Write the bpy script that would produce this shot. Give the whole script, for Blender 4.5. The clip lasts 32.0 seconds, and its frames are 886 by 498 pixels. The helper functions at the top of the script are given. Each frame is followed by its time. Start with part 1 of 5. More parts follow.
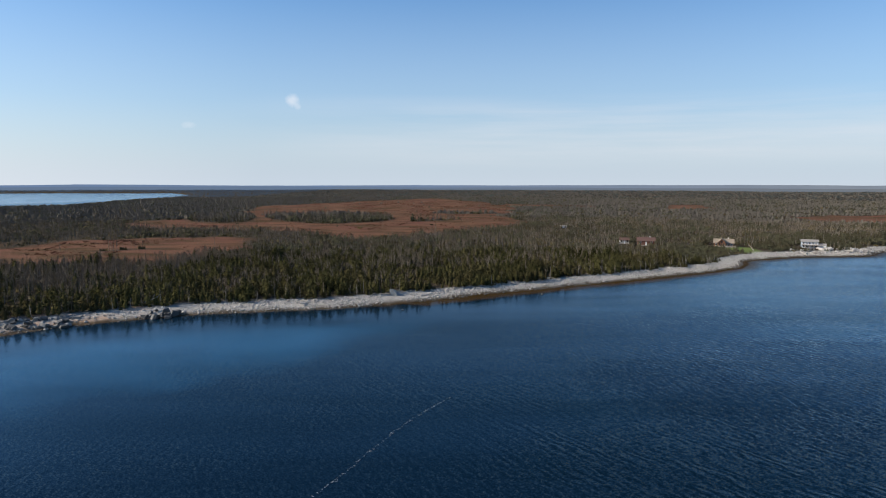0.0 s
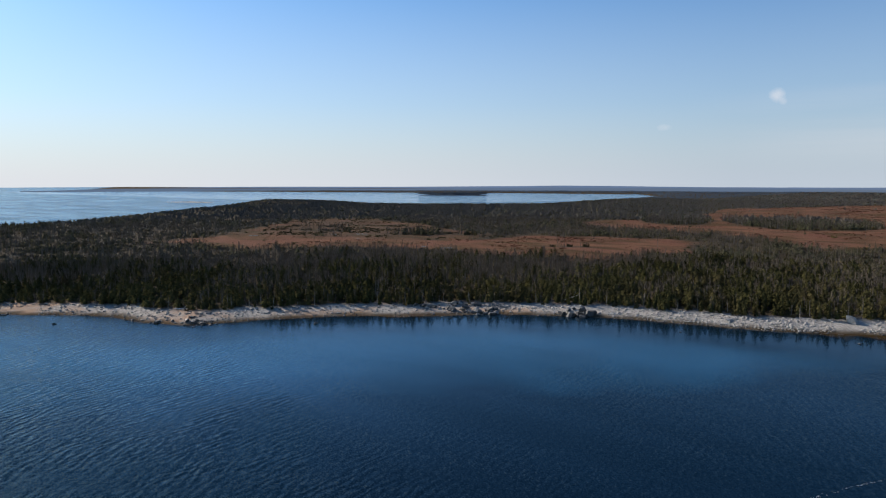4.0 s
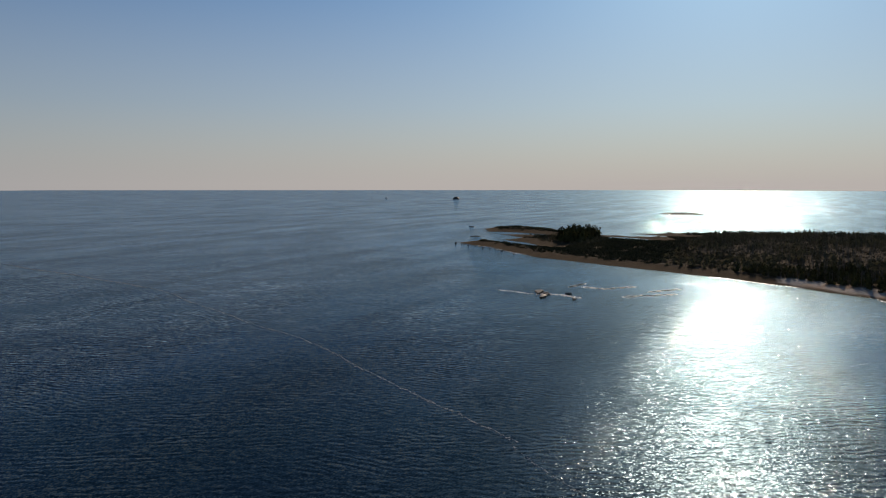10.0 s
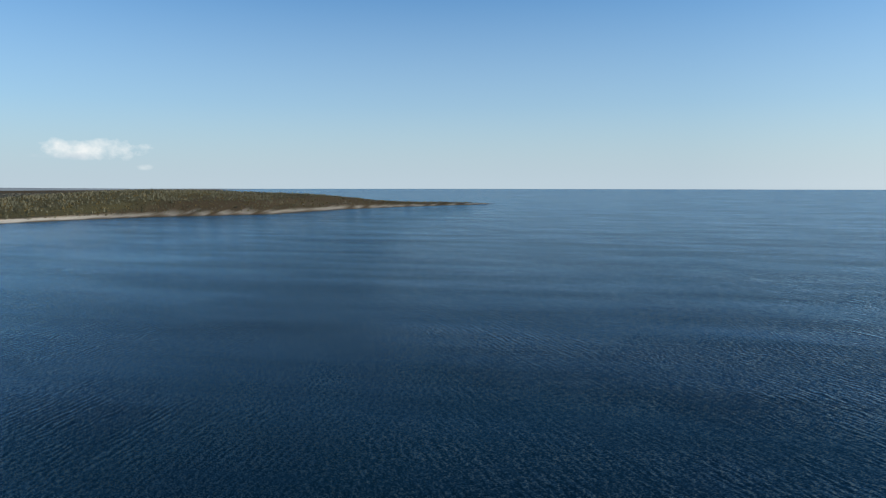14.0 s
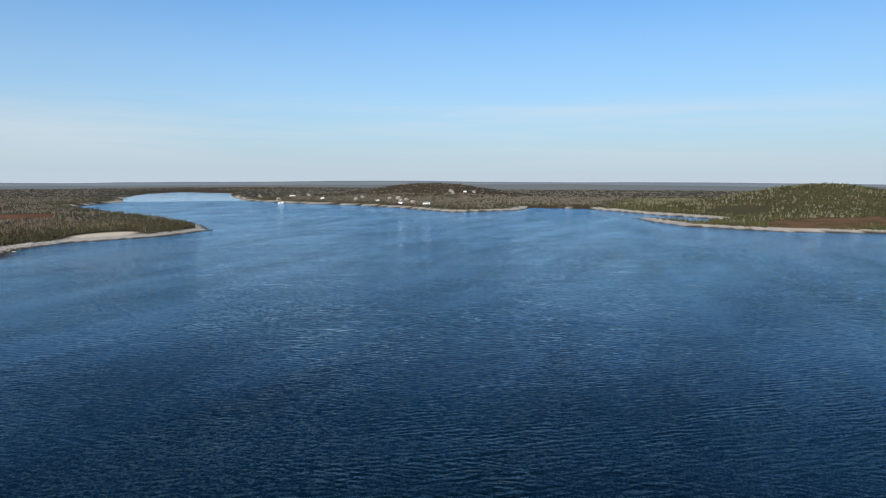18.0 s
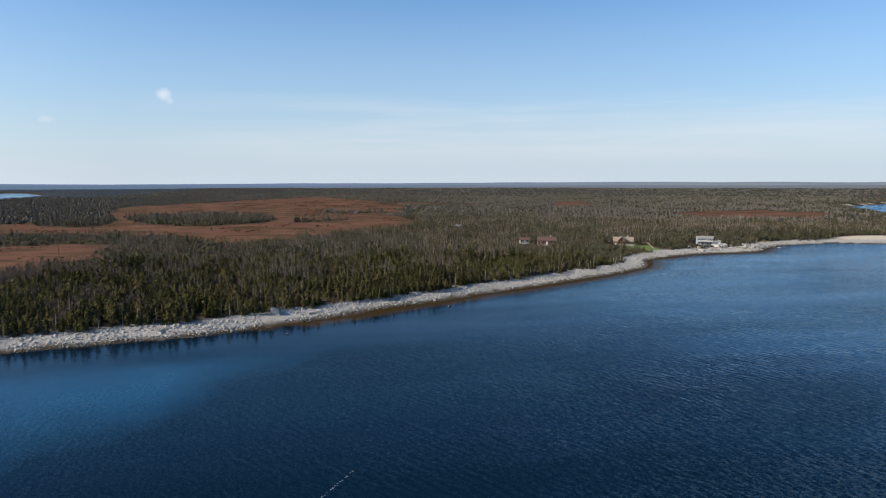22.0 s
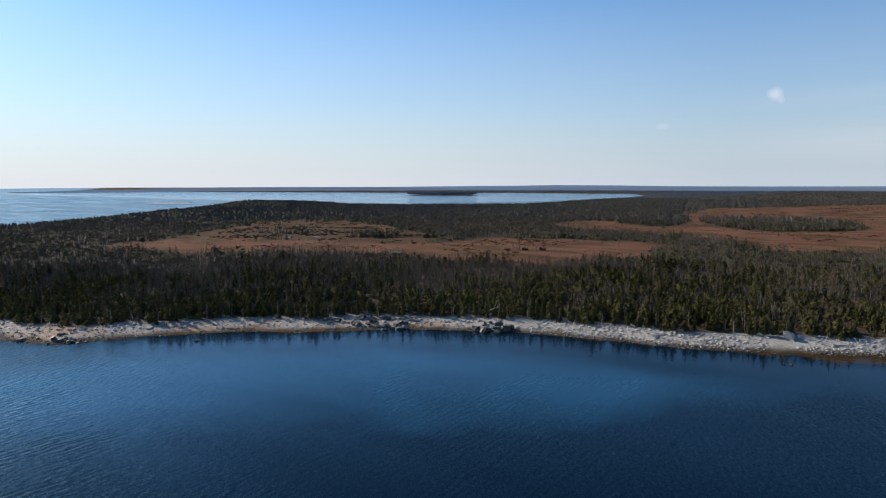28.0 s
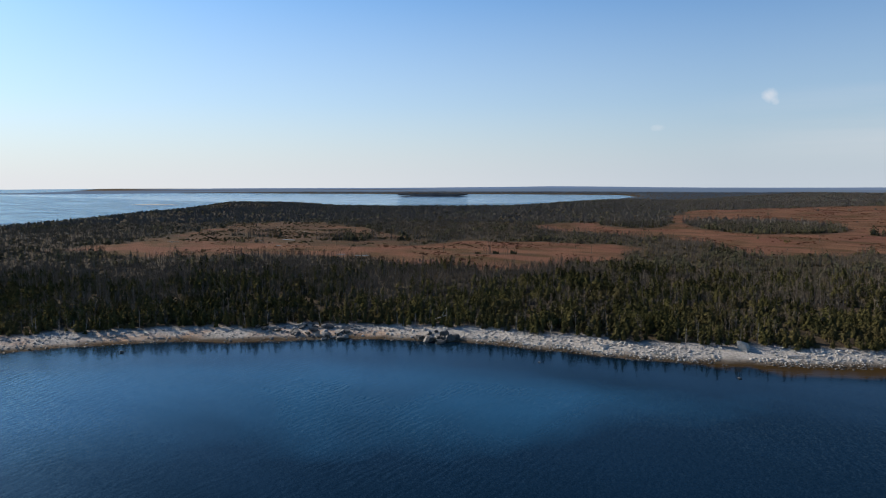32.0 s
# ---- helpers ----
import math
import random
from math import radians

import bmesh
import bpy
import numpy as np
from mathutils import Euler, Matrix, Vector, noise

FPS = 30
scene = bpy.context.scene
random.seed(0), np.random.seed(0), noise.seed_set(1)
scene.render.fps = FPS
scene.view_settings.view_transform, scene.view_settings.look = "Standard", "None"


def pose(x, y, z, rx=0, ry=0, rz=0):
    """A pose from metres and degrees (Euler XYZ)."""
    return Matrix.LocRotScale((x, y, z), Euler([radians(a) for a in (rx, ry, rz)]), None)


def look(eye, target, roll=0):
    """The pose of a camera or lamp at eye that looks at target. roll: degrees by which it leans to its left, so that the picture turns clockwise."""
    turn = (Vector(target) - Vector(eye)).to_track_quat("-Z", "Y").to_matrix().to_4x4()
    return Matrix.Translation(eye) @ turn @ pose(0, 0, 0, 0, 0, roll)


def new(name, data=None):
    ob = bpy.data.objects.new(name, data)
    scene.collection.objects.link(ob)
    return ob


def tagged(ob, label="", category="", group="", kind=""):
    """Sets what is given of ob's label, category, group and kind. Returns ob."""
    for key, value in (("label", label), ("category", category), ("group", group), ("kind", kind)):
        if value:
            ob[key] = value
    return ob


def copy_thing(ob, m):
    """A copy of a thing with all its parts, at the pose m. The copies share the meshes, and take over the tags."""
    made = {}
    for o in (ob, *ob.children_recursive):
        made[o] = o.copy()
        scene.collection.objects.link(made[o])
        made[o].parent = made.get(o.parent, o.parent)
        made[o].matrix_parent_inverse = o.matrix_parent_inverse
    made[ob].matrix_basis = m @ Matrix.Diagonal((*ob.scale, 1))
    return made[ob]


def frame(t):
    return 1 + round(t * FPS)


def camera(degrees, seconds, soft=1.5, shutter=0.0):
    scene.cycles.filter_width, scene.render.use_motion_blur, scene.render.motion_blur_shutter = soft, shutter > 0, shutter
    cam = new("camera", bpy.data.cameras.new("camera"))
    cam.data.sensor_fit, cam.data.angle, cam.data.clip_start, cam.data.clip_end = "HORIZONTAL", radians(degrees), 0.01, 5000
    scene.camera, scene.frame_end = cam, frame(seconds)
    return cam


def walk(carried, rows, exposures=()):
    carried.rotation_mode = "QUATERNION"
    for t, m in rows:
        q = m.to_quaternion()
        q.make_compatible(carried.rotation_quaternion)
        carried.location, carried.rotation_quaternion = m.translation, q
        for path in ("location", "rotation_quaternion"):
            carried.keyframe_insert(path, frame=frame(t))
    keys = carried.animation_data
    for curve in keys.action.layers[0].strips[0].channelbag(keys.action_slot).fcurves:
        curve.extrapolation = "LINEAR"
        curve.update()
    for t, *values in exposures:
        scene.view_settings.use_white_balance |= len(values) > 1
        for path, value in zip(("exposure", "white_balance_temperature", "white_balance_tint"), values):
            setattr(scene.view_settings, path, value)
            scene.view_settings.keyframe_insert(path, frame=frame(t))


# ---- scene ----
cam = camera(66.59, 32.0, soft=1.1)
PATH = [
    (0, pose(0.00, 0.00, 45.30, 84.230, -0.142, 0.000)),
    (0.5, pose(1.18, 2.35, 45.25, 84.246, -0.070, 7.348)),
    (1, pose(2.38, 4.70, 45.20, 84.271, -0.058, 13.471)),
    (1.5, pose(3.61, 7.07, 45.16, 84.291, -0.114, 17.935)),
    (2, pose(4.86, 9.43, 45.11, 84.291, -0.173, 22.647)),
    (2.5, pose(6.09, 11.77, 45.04, 84.228, -0.244, 27.241)),
    (3, pose(7.23, 14.08, 44.92, 84.246, -0.140, 31.032)),
    (3.5, pose(8.26, 16.37, 44.78, 84.264, -0.098, 34.556)),
    (4, pose(9.15, 18.66, 44.64, 84.282, -0.101, 38.353)),
    (4.5, pose(9.87, 20.96, 44.53, 84.301, -0.147, 42.961)),
    (5, pose(10.38, 23.28, 44.46, 84.310, -0.117, 48.918)),
    (5.5, pose(10.67, 25.58, 44.44, 84.331, -0.056, 54.729)),
    (6, pose(10.69, 27.80, 44.43, 84.350, -0.023, 60.673)),
    (6.5, pose(10.43, 29.91, 44.41, 84.346, -0.031, 66.741)),
    (7, pose(9.95, 31.96, 44.36, 84.365, -0.075, 73.140)),
    (7.5, pose(9.28, 34.00, 44.30, 84.368, -0.072, 80.131)),
    (8, pose(8.45, 35.99, 44.24, 84.446, -0.118, 87.023)),
    (8.5, pose(7.48, 37.86, 44.15, 84.474, -0.071, 94.470)),
    (9, pose(6.39, 39.58, 44.08, 84.497, -0.010, 102.050)),
    (9.5, pose(5.17, 41.10, 44.06, 84.511, 0.043, 109.557)),
    (10, pose(3.85, 42.34, 44.11, 84.507, 0.025, 117.466)),
    (10.5, pose(2.45, 43.31, 44.23, 84.489, -0.004, 127.333)),
    (11, pose(1.03, 44.05, 44.39, 84.492, -0.013, 135.577)),
    (11.5, pose(-0.43, 44.53, 44.56, 84.479, -0.035, 142.236)),
    (12, pose(-1.88, 44.77, 44.73, 84.460, -0.048, 147.377)),
    (12.5, pose(-3.30, 44.77, 44.89, 84.458, -0.051, 154.488)),
    (13, pose(-4.66, 44.55, 45.03, 84.454, -0.083, 166.854)),
    (13.5, pose(-5.95, 44.15, 45.11, 84.424, -0.032, 179.890)),
    (14, pose(-7.14, 43.61, 45.14, 84.387, -0.018, 192.094)),
    (14.5, pose(-8.21, 42.93, 45.14, 84.350, -0.012, 203.809)),
    (15, pose(-9.16, 42.17, 45.12, 84.313, -0.012, 215.377)),
    (15.5, pose(-9.95, 41.33, 45.07, 84.276, -0.017, 227.141)),
    (16, pose(-10.57, 40.46, 45.02, 84.229, -0.026, 239.443)),
    (16.5, pose(-11.01, 39.58, 44.96, 84.228, -0.121, 251.904)),
    (17, pose(-11.25, 38.69, 44.91, 84.245, -0.135, 264.729)),
    (17.5, pose(-11.27, 37.83, 44.86, 84.214, -0.162, 277.454)),
    (18, pose(-11.04, 37.03, 44.81, 84.201, -0.140, 290.214)),
    (18.5, pose(-10.55, 36.33, 44.81, 84.179, -0.119, 302.976)),
    (19, pose(-9.77, 35.73, 44.86, 84.155, -0.127, 315.308)),
    (19.5, pose(-8.74, 35.29, 44.94, 84.115, -0.076, 326.958)),
    (20, pose(-7.50, 35.05, 45.01, 84.104, -0.034, 338.554)),
    (20.5, pose(-6.14, 35.05, 45.03, 84.089, -0.035, 344.559)),
    (21, pose(-4.73, 35.31, 45.01, 84.072, -0.026, 344.503)),
    (21.5, pose(-3.31, 35.83, 44.96, 84.062, -0.001, 346.134)),
    (22, pose(-1.80, 36.59, 44.91, 84.059, 0.029, 350.285)),
    (22.5, pose(-0.16, 37.53, 44.85, 84.065, 0.070, 353.458)),
    (23, pose(1.62, 38.58, 44.79, 84.081, 0.094, 356.073)),
    (23.5, pose(3.50, 39.70, 44.71, 84.099, 0.126, 358.850)),
    (24, pose(5.45, 40.85, 44.63, 84.136, 0.153, 362.130)),
    (24.5, pose(7.37, 42.00, 44.56, 84.161, 0.177, 366.335)),
    (25, pose(9.22, 43.22, 44.53, 84.220, 0.115, 370.936)),
    (25.5, pose(11.00, 44.60, 44.55, 84.268, 0.065, 375.489)),
    (26, pose(12.74, 46.16, 44.63, 84.281, 0.097, 380.104)),
    (26.5, pose(14.44, 47.86, 44.75, 84.276, 0.102, 384.719)),
    (27, pose(16.12, 49.68, 44.88, 84.271, 0.061, 389.859)),
    (27.5, pose(17.73, 51.59, 45.01, 84.265, 0.048, 394.654)),
    (28, pose(19.26, 53.57, 45.14, 84.260, 0.056, 398.237)),
    (28.5, pose(20.65, 55.62, 45.26, 84.255, 0.089, 399.737)),
    (29, pose(21.86, 57.73, 45.36, 84.239, 0.141, 398.287)),
    (29.5, pose(22.91, 59.88, 45.46, 84.231, 0.129, 398.125)),
    (30, pose(23.79, 62.05, 45.54, 84.220, 0.081, 398.091)),
    (30.5, pose(24.48, 64.23, 45.61, 84.241, 0.026, 398.011)),
    (31, pose(25.00, 66.37, 45.63, 84.252, -0.001, 397.938)),
    (31.5, pose(25.36, 68.45, 45.61, 84.280, -0.034, 397.887)),
    (32, pose(25.64, 70.47, 45.55, 84.351, 0.047, 397.860)),
]
EXPOSURES = [(0, 0.75, 6450, 12), (4.5, 0.5, 6500, 14), (6, 0.18, 7000, 20), (7, -0.12, 7600, 20), (10, -0.28, 7500, 19), (11, 0.1, 6900, 13), (12, 0.35, 6600, 8), (13, 0.50, 6350, 5),
             (16, 0.75, 6250, 5), (18, 0.65, 6350, 9), (21, 0.8, 6450, 11), (26, 0.75, 6400, 13), (29, 0.6, 6550, 13), (32, 0.6, 6600, 13)]
walk(cam, PATH, EXPOSURES)

# ---- sky, sun ----
SKY_TINT, SKY_HAZE, CLOUD_WHITE = (0.65, 1.17, 1.53), (5.7, 6.6, 7.4), (10.2, 10.0, 9.9)
SKY_GLOW = (8.6, 9.0, 9.2)
# azimuth, elevation, half width, half height, grain, thickness, raggedness
CLOUDS = [(12.4, 6.45, 0.62, 0.66, 44, 0.5, 2.2), (12.0, 6.0, 0.3, 0.3, 60, 0.2, 2.2), (20.5, 4.3, 0.7, 0.3, 46, 0.25, 3.0), (219.0, 2.45, 3.2, 0.95, 17, 1.0, 5.0), (215.8, 1.2, 0.7, 0.3, 26, 0.5, 4.0)]
CLOUD_SHADE = (220.6, 1.95, 3.4, 0.32, 20, 0.75, 3.0)
SUN_AZ, SUN_EL = 93.6, 28.0        # degrees: azimuth counter-clockwise from +y, elevation
world = bpy.data.worlds.new("sky")
scene.world = world
world.use_nodes = True
wn, wl = world.node_tree.nodes, world.node_tree.links
wn.clear()
sky = wn.new("ShaderNodeTexSky")
sky.sky_type = 'NISHITA'
sky.sun_disc = False
sky.sun_elevation, sky.sun_rotation = radians(SUN_EL), radians(-SUN_AZ)
sky.altitude, sky.air_density, sky.dust_density, sky.ozone_density = 0.0, 1.0, 0.5, 3.0


def wnode(kind, op=None, *ins):
    """A math node of the sky's tree with its inputs; the first output."""
    n = wn.new(kind)
    if op:
        n.operation = op
    for sock, v in zip(n.inputs, ins):
        if isinstance(v, (int, float, tuple)):
            sock.default_value = v
        else:
            wl.new(v, sock)
    return n.outputs["Value"] if kind == "ShaderNodeVectorMath" and op == 'DOT_PRODUCT' else n.outputs[0]


def wmath(op, a, b=0.0):
    return wnode("ShaderNodeMath", op, a, b)


def wmix(fac, a, b, mode='MIX'):
    n = wn.new("ShaderNodeMix")
    n.data_type, n.blend_type = 'RGBA', mode
    for sock, v in ((n.inputs[0], fac), (n.inputs[6], a), (n.inputs[7], b)):
        if isinstance(v, tuple):
            sock.default_value = (*v, 1)
        elif isinstance(v, (int, float)):
            sock.default_value = v
        else:
            wl.new(v, sock)
    return n.outputs[2]


def wramp(fac, *stops):
    r = wn.new("ShaderNodeValToRGB")
    while len(r.color_ramp.elements) < len(stops):
        r.color_ramp.elements.new(0.5)
    for e, (p, v) in zip(r.color_ramp.elements, stops):
        e.position, e.color = p, (v, v, v, 1)
    wl.new(fac, r.inputs[0])
    return r.outputs[0]


ray = wn.new("ShaderNodeTexCoord").outputs["Generated"]
up = wnode("ShaderNodeVectorMath", 'DOT_PRODUCT', ray, (0, 0, 1))
air = wmix(1.0, sky.outputs[0], SKY_TINT, 'MULTIPLY')
haze = wramp(up, (0.0, 1.0), (0.035, 0.86), (0.11, 0.52), (0.26, 0.12), (0.5, 0.0))
sunward = wramp(wnode("ShaderNodeVectorMath", 'DOT_PRODUCT', ray, (-math.sin(radians(SUN_AZ)), math.cos(radians(SUN_AZ)), 0)), (0.2, 0.0), (1.0, 1.0))
air = wmix(haze, air, wmix(sunward, SKY_HAZE, SKY_GLOW))


def wnoise(scale, stretch, detail=5.0):
    m = wn.new("ShaderNodeMapping")
    m.inputs["Scale"].default_value = stretch
    wl.new(ray, m.inputs[0])
    t = wn.new("ShaderNodeTexNoise")
    t.inputs["Scale"].default_value, t.inputs["Detail"].default_value, t.inputs["Roughness"].default_value = scale, detail, 0.6
    wl.new(m.outputs[0], t.inputs["Vector"])
    return t.outputs[0]


def cloud_at(az, el, wide, tall, scale, thick, ragged):
    """A small fair-weather cloud at that azimuth and elevation, its half sizes in degrees."""
    a, e = radians(az), radians(el)
    side = wnode("ShaderNodeVectorMath", 'DOT_PRODUCT', ray, (-math.cos(a), -math.sin(a), 0))
    front = wnode("ShaderNodeVectorMath", 'DOT_PRODUCT', ray, (-math.sin(a), math.cos(a), 0))
    u = wmath('DIVIDE', side, math.tan(radians(wide)))
    v = wmath('DIVIDE', wmath('SUBTRACT', up, math.sin(e)), math.tan(radians(tall)))
    r = wmath('ADD', wmath('MULTIPLY', u, u), wmath('MULTIPLY', v, v))
    n = wmath('MULTIPLY', wmath('SUBTRACT', wnoise(scale, (1, 1, 1.3)), 0.5), ragged)
    d = wmath('SUBTRACT', wmath('ADD', 1.0, n), r)
    return wmath('MULTIPLY', wmath('MULTIPLY', wramp(wmath('MULTIPLY', d, 0.5), (0.04, 0.0), (0.65, 1.0)), wmath('GREATER_THAN', front, 0.5)), thick)


for cloud in CLOUDS:
    air = wmix(cloud_at(*cloud), air, CLOUD_WHITE)
air = wmix(cloud_at(*CLOUD_SHADE), air, (6.6, 7.2, 7.9))
# thin high cloud in a long veil over the north and east
veil = wmath('MULTIPLY', wramp(wnoise(1.6, (1, 1, 16)), (0.38, 0.0), (0.72, 1.0)), wramp(up, (0.015, 0.0), (0.05, 1.0), (0.10, 0.9), (0.125, 0.0)))
east = wramp(wnode("ShaderNodeVectorMath", 'DOT_PRODUCT', ray, (0.77, 0.64, 0)), (0.35, 0.0), (0.75, 1.0))
air = wmix(wmath('MULTIPLY', wmath('MULTIPLY', veil, east), 0.5), air, (8.0, 8.1, 8.4))
bg = wn.new("ShaderNodeBackground")
bg.inputs["Strength"].default_value = 0.06
wout = wn.new("ShaderNodeOutputWorld")
wl.new(air, bg.inputs["Color"])
wl.new(bg.outputs[0], wout.inputs["Surface"])

sun_data = bpy.data.lights.new("sun", 'SUN')
sun_data.energy, sun_data.angle, sun_data.color = 4.4, radians(0.55), (1.0, 0.91, 0.78)
sun = new("sun", sun_data)
sun_dir = Vector((-math.sin(radians(SUN_AZ)) * math.cos(radians(SUN_EL)), math.cos(radians(SUN_AZ)) * math.cos(radians(SUN_EL)), math.sin(radians(SUN_EL))))
sun.matrix_world = look((0, 0, 0), -sun_dir)


WAVE = 0.70        # steepness of the waves


# ---- material helpers ----
class Mat:
    """A small wrapper round a node material."""
    def __init__(self, name, rough=0.8, metal=0.0, spec=0.4):
        self.m = bpy.data.materials.new(name)
        self.m.use_nodes = True
        self.n, self.l = self.m.node_tree.nodes, self.m.node_tree.links
        self.b = self.n["Principled BSDF"]
        self.b.inputs["Roughness"].default_value = rough
        self.b.inputs["Metallic"].default_value = metal
        self.b.inputs["Specular IOR Level"].default_value = spec
        self.co = self.n.new("ShaderNodeTexCoord").outputs["Object"]

    def noise(self, scale, detail=3.0, rough=0.55, at=None, stretch=None, distort=0.0):
        at = at or self.co
        if stretch:
            mp = self.n.new("ShaderNodeMapping")
            mp.inputs["Scale"].default_value = stretch[:3]
            if len(stretch) > 3:
                mp.inputs["Rotation"].default_value = (0, 0, radians(stretch[3]))
            self.l.new(at, mp.inputs[0])
            at = mp.outputs[0]
        t = self.n.new("ShaderNodeTexNoise")
        t.inputs["Scale"].default_value, t.inputs["Detail"].default_value = scale, detail
        t.inputs["Roughness"].default_value, t.inputs["Distortion"].default_value = rough, distort
        self.l.new(at, t.inputs["Vector"])
        return t.outputs[0]

    def ramp(self, fac, stops):
        r = self.n.new("ShaderNodeValToRGB")
        e = r.color_ramp.elements
        while len(e) < len(stops):
            e.new(0.5)
        for k, (p, c) in zip(e, stops):
            k.position, k.color = p, (*c, 1) if not isinstance(c, (int, float)) else (c, c, c, 1)
        self.l.new(fac, r.inputs[0])
        return r.outputs[0]

    def mix(self, fac, a, b, mode='MIX'):
        x = self.n.new("ShaderNodeMix")
        x.data_type, x.blend_type = 'RGBA', mode
        for s, v in ((x.inputs[0], fac), (x.inputs[6], a), (x.inputs[7], b)):
            if isinstance(v, (int, float)):
                s.default_value = v
            elif isinstance(v, tuple):
                s.default_value = (*v, 1)
            else:
                self.l.new(v, s)
        return x.outputs[2]

    def math(self, op, a, b=0.0, clamp=False):
        x = self.n.new("ShaderNodeMath")
        x.operation, x.use_clamp = op, clamp
        for s, v in zip(x.inputs, (a, b)):
            if isinstance(v, (int, float)):
                s.default_value = v
            else:
                self.l.new(v, s)
        return x.outputs[0]

    def attr(self, name):
        a = self.n.new("ShaderNodeAttribute")
        a.attribute_name = name
        return a.outputs["Fac"]

    def island(self):
        return self.n.new("ShaderNodeNewGeometry").outputs["Random Per Island"]

    def obj_random(self):
        return self.n.new("ShaderNodeObjectInfo").outputs["Random"]

    def world_pos(self):
        return self.n.new("ShaderNodeNewGeometry").outputs["Position"]

    def canopy(self, soft):
        """Shades loose foliage as a canopy: the normal leans from each leaf's own towards the crown's top."""
        if soft:
            v = []
            for op, pair in (('MULTIPLY', (self.n.new("ShaderNodeNewGeometry").outputs["Normal"], (1 - soft,) * 3)), ('ADD', (None, (0, 0, soft))), ('NORMALIZE', (None,))):
                x = self.n.new("ShaderNodeVectorMath")
                x.operation = op
                self.l.new(pair[0] or v[-1], x.inputs[0])
                if len(pair) > 1:
                    x.inputs[1].default_value = pair[1]
                v.append(x.outputs[0])
            self.l.new(v[-1], self.b.inputs["Normal"])

    def colour(self, c):
        if isinstance(c, tuple):
            self.b.inputs["Base Color"].default_value = (*c, 1)
        else:
            self.l.new(c, self.b.inputs["Base Color"])
        return self

    def bump(self, height, strength=0.4, dist=0.1):
        x = self.n.new("ShaderNodeBump")
        x.inputs["Strength"].default_value, x.inputs["Distance"].default_value = strength, dist
        self.l.new(height, x.inputs["Height"])
        prev = self.b.inputs["Normal"]
        if prev.links:
            self.l.new(prev.links[0].from_socket, x.inputs["Normal"])
        self.l.new(x.outputs[0], prev)
        return self


